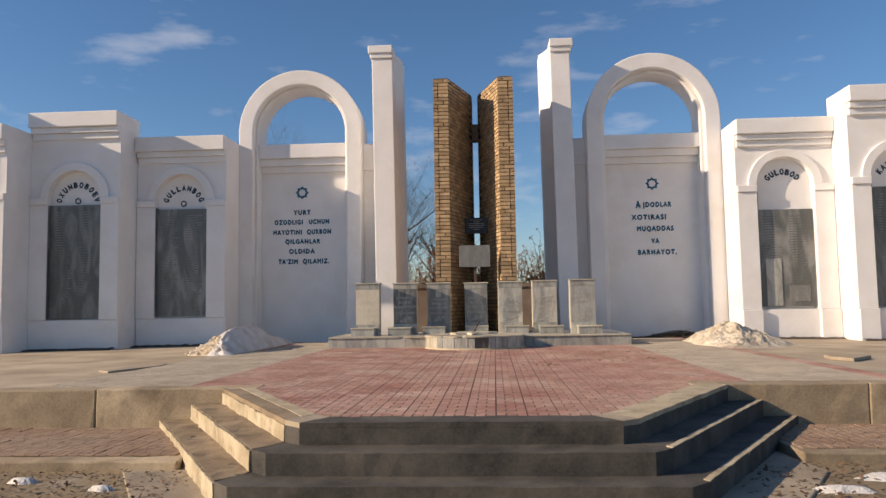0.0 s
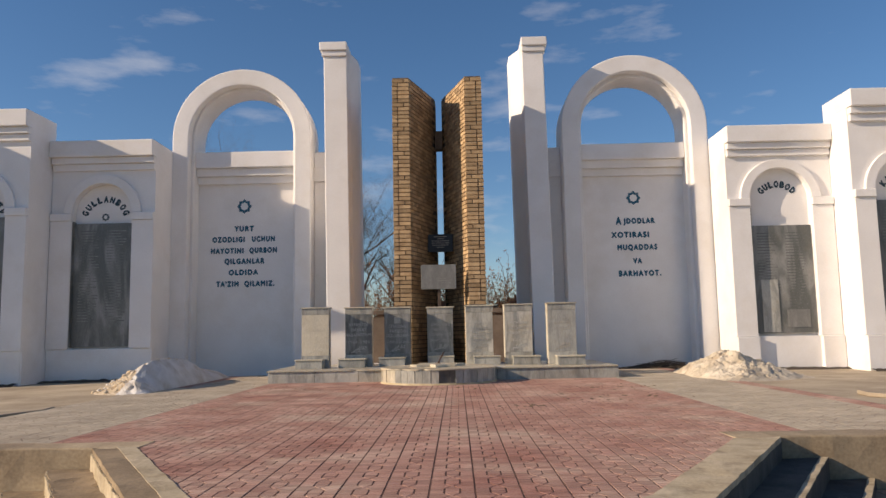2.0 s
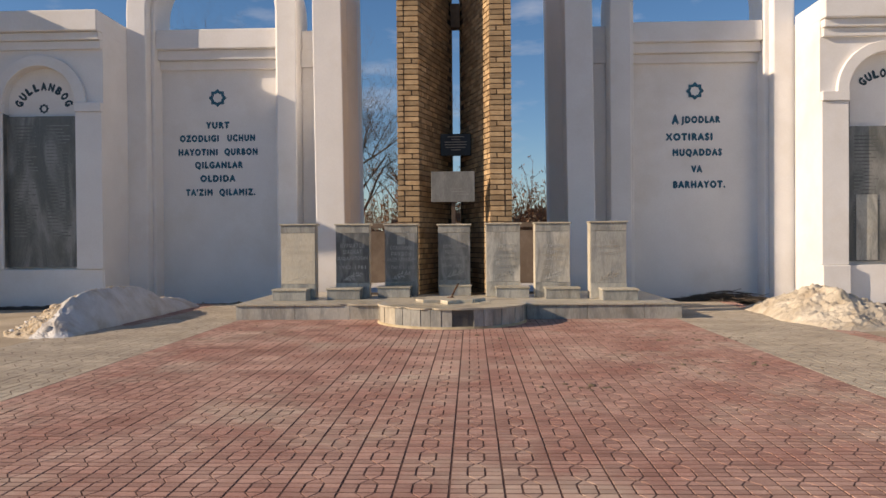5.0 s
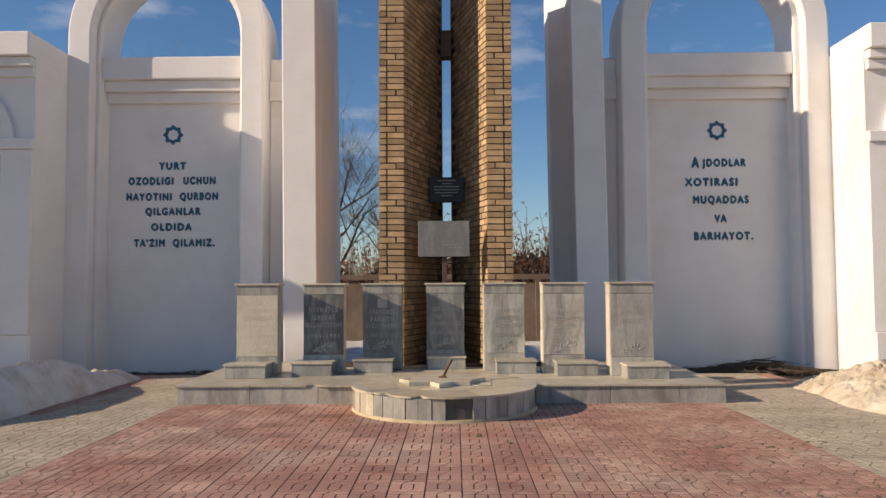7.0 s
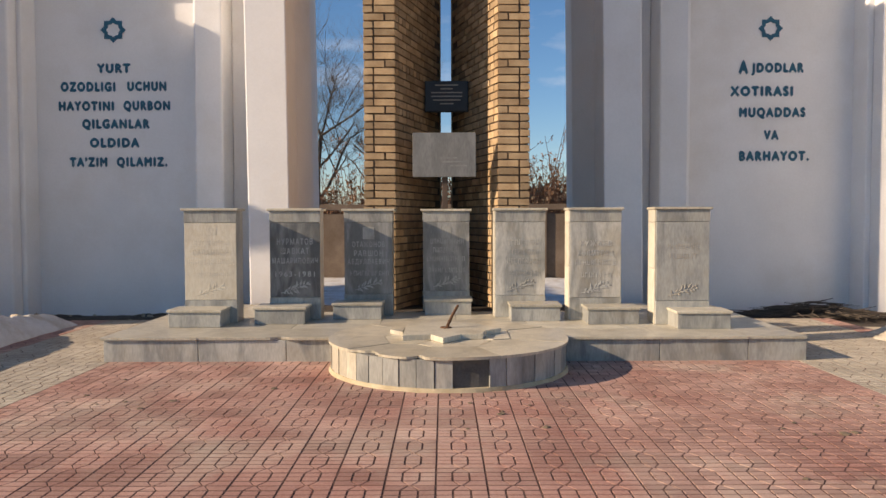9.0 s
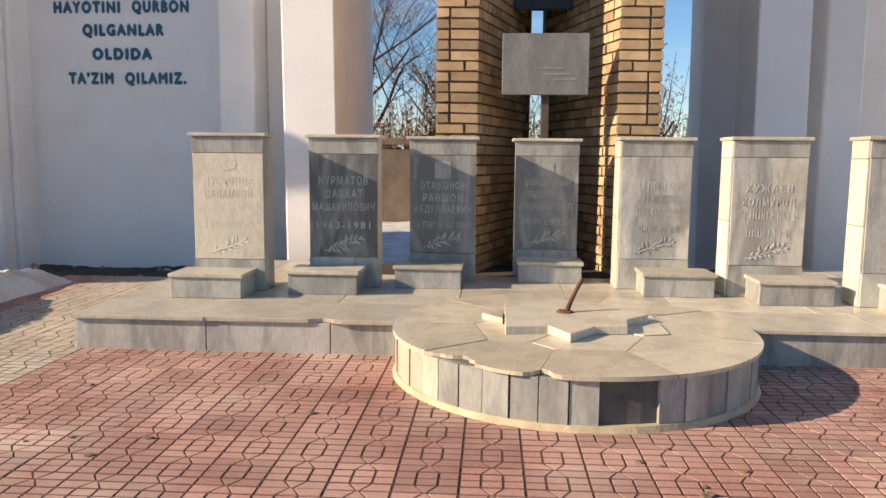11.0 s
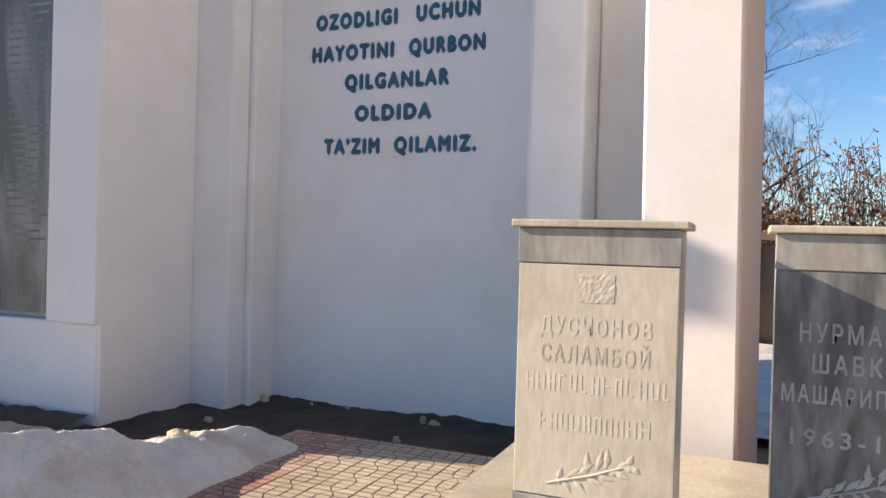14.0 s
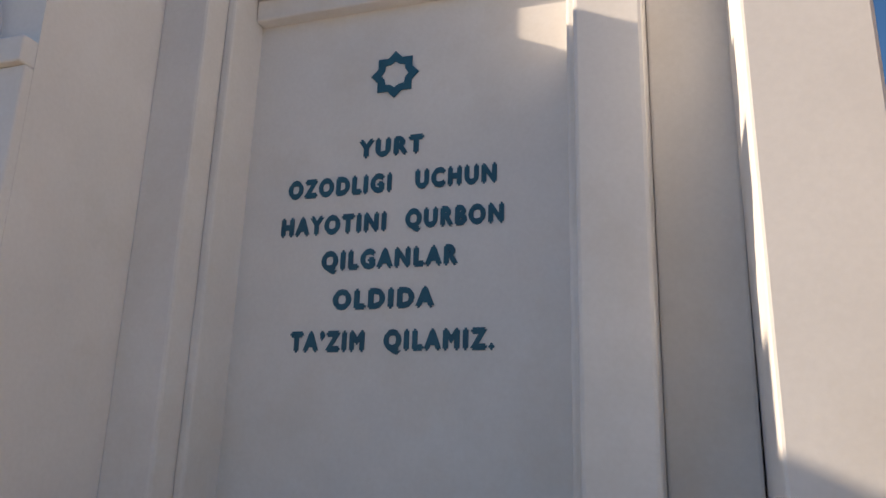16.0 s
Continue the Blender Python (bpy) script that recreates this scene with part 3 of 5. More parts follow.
def memorial_arch(cx, spring, r_out, r_mid, r_in, tie, yo=0.0):
    """A screen wall under an open arch of two stepped rings; tie: the stretch of wall between the arch and its pillar."""
    arch = thing("memorial_arch", "white plastered wall under a tall open round arch", "arch", "arches", "structure")
    half = r_in - 0.004
    part("wall", box(cx - r_mid + 0.02, cx + r_mid - 0.02, 18.27 + yo, 18.62 + yo, -0.25, 5.20), PLASTER, arch)
    part("coping", box(cx - half, cx + half, 17.96 + yo, 18.66 + yo, 4.89, 5.27), PLASTER, arch, bevel=0.018)
    part("moulding", box(cx - half, cx + half, 18.06 + yo, 18.30 + yo, 4.705, 4.888), PLASTER, arch, bevel=0.012)
    part("moulding", box(cx - half, cx + half, 18.165 + yo, 18.30 + yo, 4.53, 4.703), PLASTER, arch, bevel=0.012)
    part("arch_ring", arch_band(cx, spring, r_mid, r_out, 17.70 + yo, 18.72 + yo, -0.25), PLASTER, arch, bevel=0.025)
    part("inner_ring", arch_band(cx, spring, r_in, r_mid + 0.002, 17.91 + yo, 18.70 + yo, -0.25), PLASTER, arch, bevel=0.02)
    a, b = tie
    part("side_wall", box(a, b, 18.16 + yo, 18.62 + yo, -0.25, 5.26), PLASTER, arch, bevel=0.02)
    part("moulding", box(a, b, 18.09 + yo, 18.17 + yo, 4.53, 4.87), PLASTER, arch, bevel=0.012)
    return arch


memorial_arch(-4.16, 5.575, 1.64, 1.255, 1.185, (-2.518, -2.04))
memorial_arch(5.11, 5.645, 1.705, 1.31, 1.225, (2.99, 3.403), 0.06)
for a, b in ((-5.92, -5.802), (6.817, 6.94)):
    tagged(finish("wall_return", box(a, b, 17.75, 18.6, -0.25, 5.10), PLASTER), "white plastered return wall", "wall", kind="structure")


def tall_pillar(x0, x1, x_in, side, lean):
    """A slab-like pillar, capped over its front part; behind, its inner flank flares to x_in and rises plain to the top."""
    pil = thing("tall_pillar", "tall white plastered pillar with a stepped cap", "pillar", "pillars", "structure")

    def leaning(name, pts, z0, z1):
        bm = plan_prism(pts if side < 0 else [(-x, y) for x, y in pts][::-1], z0, z1)
        for v in bm.verts:
            v.co.x -= lean * v.co.z
        part(name, bm, PLASTER, pil, bevel=0.018)

    # worked out for the pillar whose inner side lies towards +x; the other is its mirror image
    a, b, c = (x0, x1, x_in) if side < 0 else (-x1, -x0, -x_in)
    leaning("shaft", [(a, 17.13), (b, 17.13), (b, 17.72), (a, 17.72)], -0.25, 7.25)
    leaning("rear_slab", [(a + 0.02, 17.722), (b, 17.722), (c, 18.22), (c, 18.75), (a + 0.02, 18.75)], -0.25, 7.55)
    leaning("cap_step", [(a - 0.04, 17.09), (b + 0.002, 17.09), (b + 0.002, 17.71), (a - 0.04, 17.71)], 7.25, 7.38)
    leaning("cap", [(a - 0.085, 17.05), (b + 0.006, 17.05), (b + 0.006, 17.715), (a - 0.085, 17.715)], 7.38, 7.58)
    return pil


tall_pillar(-2.035, -1.50, -1.385, -1, 0.010)
tall_pillar(2.535, 3.03, 2.32, 1, 0.011)

# painted inscriptions on the two arch walls
left_words = thing("wall_inscription", "teal painted inscription on the white arch wall", "inscription", "inscriptions")
for word, x0, x1, z in (("YURT", -4.474, -3.995, 3.392), ("OZODLIGI", -4.998, -4.215, 3.132), ("UCHUN", -4.046, -3.487, 3.137),
                        ("HAYOTINI", -5.03, -4.24, 2.859), ("QURBON", -4.106, -3.438, 2.864), ("QILGANLAR", -4.70, -3.735, 2.605),
                        ("OLDIDA", -4.597, -3.885, 2.337), ("TA\u2019ZIM", -4.89, -4.351, 2.062), ("QILAMIZ.", -4.219, -3.49, 2.064)):
    lettering("word", word, x0, 18.268, z, x1 - x0, 0.122, TEAL, left_words, 0.078)
part("star_emblem", star_ring(-4.23, 3.99, 0.18, 18.268), TEAL, left_words, "teal eight-pointed star")
right_words = thing("wall_inscription", "dark teal painted inscription on the white arch wall", "inscription", "inscriptions")
for word, x0, x1, z, h in (("A", 4.69, 4.83, 3.37, 0.175), ("JDODLAR", 4.872, 5.626, 3.385, 0.125), ("XOTIRASI", 4.57, 5.476, 3.05, 0.13),
                           ("MUQADDAS", 4.706, 5.658, 2.75, 0.125), ("VA", 5.062, 5.279, 2.425, 0.125), ("BARHAYOT.", 4.712, 5.72, 2.125, 0.128)):
    lettering("word", word, x0, 18.328, z, x1 - x0, h, TEAL, right_words, 0.078)
part("star_emblem", star_ring(5.14, 4.0, 0.175, 18.328), TEAL, right_words, "dark teal eight-pointed star")


# ---- marble base, gravestones ----
base = thing("marble_base", "low marble-clad base under the gravestones", "base")
BX0, BX1, BY0, BY1, BZ = -2.63, 3.75, 14.27, 16.9, 0.20
part("core", box(BX0 + 0.02, BX1 - 0.02, BY0 + 0.02, BY1, -0.12, BZ - 0.002), MORTAR, base)
x = BX0
k = 0
while x < BX1 - 0.05:
    w = min((0.86, 0.80, 0.95, 0.70, 0.88)[k % 5], BX1 - x)
    part("front_slab", box(x + 0.003, x + w - 0.003, BY0, BY0 + 0.025, -0.01, BZ - 0.003), MARBLE, base, bevel=0.003)
    edge_y = BY0 - 0.025 + 0.006 * math.sin(k * 2.1)
    bm = rough(box(x + 0.004 - 0.02, x + w - 0.004, edge_y, BY0 + 0.52 - 0.01 * (k % 2), BZ, BZ + 0.026 + 0.002 * math.sin(k)), 0.045, 0.0012, 9)
    for v in bm.verts:
        if v.co.y < edge_y + 0.01:
            v.co.y += 0.12 * max(0.0, noise.noise((v.co.x * 4.5, 4.2, v.co.z * 2)) - 0.46)   # chipped edge
    part("top_slab", bm, MARBLE_CREAM, base, bevel=0.003)
    x += w
    k += 1
x, k = BX0 - 0.02, 0
while x < BX1 - 0.05:
    w = min((0.72, 0.9, 0.84, 0.78)[k % 4], BX1 - x)
    part("top_slab", box(x + 0.0025, x + w - 0.0025, BY0 + 0.525, BY0 + 1.2, BZ, BZ + 0.025), MARBLE_CREAM, base, bevel=0.004)
    part("top_slab", box(x + 0.0025, x + w - 0.0025, BY0 + 1.205, BY1 if x + w < -0.5 or x > 1.5 else BY0 + 1.84, BZ, BZ + 0.025), MARBLE_CREAM, base, bevel=0.004)
    x += w
    k += 1
part("dirt_fill", rough(box(-1.5, 2.4, BY0 + 1.85, BY1, BZ - 0.01, BZ + 0.012), 0.12, 0.010), WET_SOIL, base, "dark dirt behind the slabs", smooth=True)
for sx in (BX0 - 0.004, BX1 - 0.021):
    for a, b in ((BY0 + 0.03, BY0 + 0.9), (BY0 + 0.906, BY0 + 1.8), (BY0 + 1.806, BY1)):
        part("side_slab", box(sx, sx + 0.025, a, b, -0.01, BZ - 0.003), MARBLE, base, bevel=0.003)
TOP = BZ + 0.026


def gravestone(cx, y, px, py, stone, words, mat, label, portrait=False, d=0.26, sunny=False):
    """An upright marble-clad stele with a thin cap and a small block in front."""
    g = thing("gravestone", label, "gravestone", "row of gravestones")
    w, h = 0.54, 1.155
    x0, x1 = cx - w / 2, cx + w / 2
    part("body", box(x0 + 0.006, x1 - 0.006, y + 0.012, y + d, TOP, TOP + h), MARBLE_MID, g, bevel=0.004)
    face = part("face_slab", box(x0 + 0.004, x1 - 0.004, y, y + 0.016, TOP + 0.24, TOP + h - 0.125), stone, g, "inscribed stone face", bevel=0.003)
    part("lower_slab", box(x0, x1, y - 0.002, y + 0.016, TOP + 0.002, TOP + 0.236), MARBLE, g, bevel=0.003)
    part("upper_slab", box(x0, x1, y - 0.002, y + 0.016, TOP + h - 0.121, TOP + h - 0.002), MARBLE, g, bevel=0.003)
    part("cap", box(x0 - 0.022, x1 + 0.022, y - 0.022, y + d + 0.02, TOP + h, TOP + h + 0.026), MARBLE_CREAM, g, bevel=0.005)
    # cream slabs on the sunward flank put its brightness into the stone colour
    if sunny:
        for za, zb in ((0.002, 0.56), (0.564, h - 0.13), (h - 0.126, h - 0.002)):
            part("flank_slab", box(x0 - 0.012, x0 + 0.003, y + 0.014, y + d - 0.01, TOP + za, TOP + zb), MARBLE_PALE, g, "flank slab coloured cream for the sun on it", bevel=0.003)
    bw = w
    part("block", box(px - bw / 2 + 0.014, px + bw / 2 - 0.014, py, y - 0.003, TOP, TOP + 0.148), MARBLE, g, bevel=0.004)
    part("block_cap", box(px - bw / 2, px + bw / 2, py - 0.016, y - 0.002, TOP + 0.148, TOP + 0.175), MARBLE_CREAM, g, bevel=0.004)
    for text, zz, wd, hh, off in words:
        if text == "=":
            bm = bmesh.new()
            rnd = random.Random(int(cx * 100 + zz * 1000))
            lift = 0.001 if mat is MARBLE_PALE else 0.0022
            t = cx - wd / 2 + off
            while t < cx + wd / 2 + off:
                s = rnd.uniform(0.022, 0.032)
                zb = TOP + zz + rnd.uniform(0, 0.004)
                box(t, t + 0.006, y - lift, y + 0.004, zb, zb + hh, bm)
                if rnd.random() < 0.75:
                    box(t + s - 0.006, t + s, y - lift, y + 0.004, zb, zb + hh, bm)
                zc = zb + hh * rnd.choice((0.0, 0.45, 0.88))
                box(t + 0.0061, t + s - 0.0061, y - lift, y + 0.004, zc, zc + 0.007, bm)
                t += s + 0.012
            tagged(part("text_line", bm, mat, face), kind="stuff")
        else:
            tagged(lettering("text_line", text, cx - wd / 2 + off, y + 0.001, TOP + zz, wd, hh, mat, face, 0.02, 0.0022 if mat is MARBLE_PALE else 0.004), kind="stuff")
    # carved sprig
    proud = 0.45 if mat is MARBLE_PALE else 1.0
    bm = bmesh.new()
    rnd = random.Random(int(cx * 50) + 7)
    for i in range(17):
        t = i / 16
        bx_, bz_ = cx - 0.13 + 0.26 * t, TOP + 0.295 + 0.085 * t
        a = rnd.uniform(0.2, 1.3) * (1 if i % 2 else -1) + 0.35
        ln = 0.068 * (0.6 + 0.6 * math.sin(math.pi * t))
        tip = Vector((bx_ + ln * math.cos(a), y - 0.002 * proud, bz_ + ln * math.sin(a)))
        mid = Vector((bx_ + ln * 0.5 * math.cos(a), y - 0.004 * proud, bz_ + ln * 0.5 * math.sin(a)))
        nrm = Vector((-math.sin(a), 0, math.cos(a))) * 0.011
        q = [bm.verts.new(p) for p in (Vector((bx_, y - 0.001, bz_)), mid - nrm, tip, mid + nrm)]
        c = bm.verts.new(mid + Vector((0, -0.003 * proud, 0)))
        for i2 in range(4):
            bm.faces.new((q[i2], q[(i2 + 1) % 4], c))
    tube(bm, [(cx - 0.15, y, TOP + 0.285), (cx, y - 0.002, TOP + 0.33), (cx + 0.13, y, TOP + 0.38)], (0.004, 0.004, 0.002), 5)
    part("carved_sprig", bm, mat, face, "carved leafy sprig")
    if mat is MARBLE_PALE:
        part("carved_emblem", rough(box(cx - 0.055, cx + 0.062, y - 0.0015, y + 0.004, TOP + 0.905, TOP + 1.0), 0.009, 0.0015, 90), mat, face, "rough chiselled emblem")
    if portrait:
        part("portrait_plate", box(cx - 0.062, cx + 0.062, y - 0.004, y + 0.004, TOP + h - 0.31, TOP + h - 0.175), MARBLE, face, "blank pale portrait plate")
    return g


gravestone(-1.935, 15.20, -2.00, 14.87, MARBLE_PALE, [("\u0414\u0423\u0421\u0427\u041e\u041d\u041e\u0412", 0.795, 0.37, 0.058, 0.0), ("\u0421\u0410\u041b\u0410\u041c\u0411\u041e\u0419", 0.70, 0.36, 0.058, 0.0), ("=", 0.60, 0.46, 0.058, 0.0), ("=", 0.47, 0.36, 0.055, 0.0)], MARBLE_PALE, "cream marble gravestone with worn raised letters and a front block")
gravestone(-1.115, 15.44, -1.21, 15.10, MARBLE_DARK, [("\u041d\u0423\u0420\u041c\u0410\u0422\u041e\u0412", 0.80, 0.38, 0.062, 0.0), ("\u0428\u0410\u0412\u041a\u0410\u0422", 0.70, 0.30, 0.062, 0.0), ("\u041c\u0410\u0428\u0410\u0420\u0418\u041f\u041e\u0412\u0418\u0427", 0.60, 0.48, 0.058, 0.0), ("1963-1981", 0.46, 0.42, 0.056, 0.0)], ENGRAVED, "dark grey marble gravestone with engraved name and dates")
gravestone(-0.37, 15.78, -0.46, 15.44, MARBLE_SLATE, [("\u041e\u0422\u0410\u0416\u041e\u041d\u041e\u0412", 0.76, 0.36, 0.058, 0.0), ("\u0420\u0410\u0412\u0428\u041e\u041d", 0.66, 0.32, 0.06, 0.0), ("\u0410\u0411\u0414\u0423\u041b\u041b\u0410\u0415\u0412\u0418\u0427", 0.57, 0.46, 0.056, 0.0), ("=", 0.44, 0.40, 0.052, 0.0)], ENGRAVED, "dark grey marble gravestone with portrait plate and engraved sprig", portrait=True)
gravestone(0.49, 16.12, 0.51, 15.80, MARBLE_SLATE, [("=", 0.78, 0.36, 0.058, 0.0), ("=", 0.68, 0.30, 0.058, 0.0), ("=", 0.58, 0.44, 0.056, 0.0), ("=", 0.45, 0.40, 0.052, 0.0)], ENGRAVED, "grey marble gravestone with portrait plate below the brick stele", portrait=True, d=0.24)
gravestone(1.29, 15.60, 1.42, 15.28, MARBLE_GREY, [("=", 0.78, 0.34, 0.056, 0.04), ("=", 0.68, 0.26, 0.056, 0.04), ("=", 0.58, 0.36, 0.056, 0.04), ("=", 0.45, 0.30, 0.05, 0.03)], MARBLE, "patchy grey marble gravestone with faded name", sunny=True)
gravestone(2.05, 15.34, 2.17, 15.03, MARBLE_GREY, [("\u0425\u0423\u0416\u0410\u0415\u0412", 0.78, 0.34, 0.056, 0.0), ("\u0425\u041e\u041b\u041c\u0423\u0420\u041e\u0414", 0.68, 0.38, 0.056, 0.0), ("=", 0.58, 0.42, 0.056, 0.0), ("=", 0.45, 0.30, 0.05, 0.0)], ENGRAVED, "patchy grey marble gravestone with pale letters and a flank coloured cream as in sun", sunny=True)
gravestone(2.86, 15.02, 2.97, 14.70, MARBLE_MID, [("=", 0.76, 0.30, 0.05, 0.0), ("=", 0.66, 0.26, 0.05, 0.0)], ENGRAVED_DARK, "plain grey marble gravestone with pale side slabs", sunny=True)

# ---- round drum with the star ----
drum = thing("flame_drum", "low round marble-clad drum with a raised broken star", "drum")
DX, DY, DR, DH = 0.50, 14.06, 1.02, 0.245
bm = bmesh.new()
bmesh.ops.create_cone(bm, cap_ends=True, segments=56, radius1=DR - 0.025, radius2=DR - 0.025, depth=DH + 0.1, matrix=Matrix.Translation((DX, DY, (DH - 0.1) / 2 - 0.002)))
part("core", bm, RECESS, drum)
NS = 46
for i in range(NS):
    if i in (35, 36):
        continue                      # two slabs have fallen off
    a0, a1 = 2 * math.pi * i / NS - 0.0365, 2 * math.pi * (i + 1) / NS - 0.0435
    r1, r2 = DR + 0.004 * math.sin(i * 2.7), DR - 0.024
    pts = [(DX + r1 * math.cos(a0), DY + r1 * math.sin(a0)), (DX + r1 * math.cos(a1), DY + r1 * math.sin(a1)), (DX + r2 * math.cos(a1), DY + r2 * math.sin(a1)), (DX + r2 * math.cos(a0), DY + r2 * math.sin(a0))]
    # slabs 22 to 28 face the sun: their lit look is given by cream stone
    part("side_slab", plan_prism(pts, 0.03, DH - 0.004), MARBLE_CREAM if 22 <= i <= 28 else MARBLE, drum)
bm = bmesh.new()
bmesh.ops.create_cone(bm, cap_ends=True, segments=64, radius1=DR + 0.035, radius2=DR + 0.008, depth=0.06, matrix=Matrix.Translation((DX, DY, 0.0)))
part("mortar_foot", bm, MORTAR_PALE, drum, "crusted yellowish mortar foot")
# crazy paving on top: irregular flat pieces, broken away at two places of the rim
rnd = random.Random(23)


def rim_radius(a):
    lost = 0.0
    for at, wide, deep in ((231, 7, 0.10), (256, 3, 0.06), (95, 4, 0.04)):
        lost += deep * math.exp(-((math.degrees(a) - at) / wide) ** 2)
    return DR + 0.02 - lost * (1 + 1.6 * noise.noise((math.cos(a) * 17, math.sin(a) * 17, 4)))


rim = [(rim_radius(2 * math.pi * k / 180) * math.cos(2 * math.pi * k / 180), rim_radius(2 * math.pi * k / 180) * math.sin(2 * math.pi * k / 180)) for k in range(180)]
seeds = [(0.78 * math.cos(a), 0.78 * math.sin(a)) for a in [2 * math.pi * (k + rnd.uniform(-0.3, 0.3)) / 9 for k in range(9)]]
seeds += [(0.34 * math.cos(a), 0.34 * math.sin(a)) for a in [2 * math.pi * (k + rnd.uniform(-0.3, 0.3)) / 4 + 0.5 for k in range(4)]]
for sx, sy in seeds:
    piece = rim
    for ox, oy in seeds:
        if (ox, oy) != (sx, sy):
            d = Vector((ox - sx, oy - sy))
            lim = d.length / 2 - 0.0028
            d.normalize()
            piece = half_cut(piece, sx, sy, d.x, d.y, lim)
    if len(piece) > 2:
        lift = rnd.uniform(-0.003, 0.004)
        bm = plan_prism([(DX + x, DY + y) for x, y in piece], DH, DH + 0.022 + lift)
        tx, ty = rnd.uniform(-0.006, 0.006), rnd.uniform(-0.006, 0.006)
        for v in bm.verts:
            if v.co.z > DH + 0.01:
                v.co.z += tx * (v.co.x - DX - sx) + ty * (v.co.y - DY - sy)
        part("top_slab", bm, MARBLE_WARM, drum)
# eight-pointed star of thick slabs; one arm has broken off and sunk a little
SXC, SYC = 0.47, 14.20
star = []
for k in range(8):
    r = (0.505, 0.44, 0.45, 0.50, 0.46, 0.55, 0.565, 0.47)[k]
    a = math.pi * k / 4 + (0.0, 0.02, 0.0, -0.03, 0.0, 0.08, -0.03, -0.03)[k]
    star.append((SXC + r * math.cos(a), SYC + r * math.sin(a)))
    star.append((SXC + 0.385 * math.cos(a + math.pi / 8), SYC + 0.385 * math.sin(a + math.pi / 8)))
part("raised_star", plan_prism(star[:8] + star[9:], DH + 0.022, DH + 0.070), MARBLE_CREAM, drum, "thick raised eight-pointed marble star", bevel=0.004)
arm = [star[7], (star[8][0] - 0.02, star[8][1]), star[9]]
arm = [(x - 0.012, y) for x, y in arm]
part("broken_arm", plan_prism(arm, DH + 0.020, DH + 0.058), MARBLE_CREAM, drum, "broken-off arm of the star", bevel=0.004)
bm = bmesh.new()
tube(bm, [(SXC + 0.01, SYC + 0.01, DH + 0.04), (SXC + 0.03, SYC + 0.02, DH + 0.10), (SXC + 0.075, SYC + 0.06, DH + 0.19), (SXC + 0.12, SYC + 0.10, DH + 0.262)], (0.016, 0.014, 0.013, 0.012), 8)
part("gas_pipe", bm, IRON, drum, "bent rusty iron rod", smooth=False)
bm = bmesh.new()
bmesh.ops.create_cone(bm, cap_ends=True, segments=16, radius1=0.055, radius2=0.045, depth=0.010, matrix=Matrix.Translation((SXC + 0.01, SYC + 0.01, DH + 0.0755)))
part("collar", bm, IRON, drum, "rusty iron collar round the rod")

# ---- plaques in the brick stele ----
plaque = thing("stone_plaque", "grey marble plaque on a rusty post between the brick wings", "plaque")
pslab = part("slab", box(0.100, 0.842, 16.34, 16.385, 1.785, 2.305), PLAQUE, plaque, bevel=0.006)
part("post", box(0.445, 0.512, 16.387, 16.44, TOP, 2.2), PIPE, plaque, "rusty brown post", bevel=0.004)
bm = bmesh.new()
for k, (a, b) in enumerate(((0.40, 0.60), (0.42, 0.68), (0.52, 0.72))):
    box(a + 0.02, b + 0.02, 16.337, 16.342, 2.0 - 0.046 * k, 2.018 - 0.046 * k, bm)
part("text_line", bm, FAINT, pslab, "short lines of engraved text")
plate = thing("dark_plaque", "small black metal plaque fixed between the brick wings", "plaque")
pplate = part("plate", box(0.235, 0.775, 17.30, 17.325, 2.69, 3.075), PLATE, plate, bevel=0.004)
part("frame", box(0.225, 0.785, 17.326, 17.34, 2.68, 3.085), PLATE, plate)
bm = bmesh.new()
for k in range(6):
    w = (0.30, 0.16, 0.40, 0.40, 0.36, 0.18)[k]
    box(0.505 - w / 2, 0.505 + w / 2, 17.297, 17.302, 3.02 - 0.048 * k, 3.034 - 0.048 * k, bm)
part("text_line", bm, ENGRAVED_DARK, pplate, "thin pale lines of text")


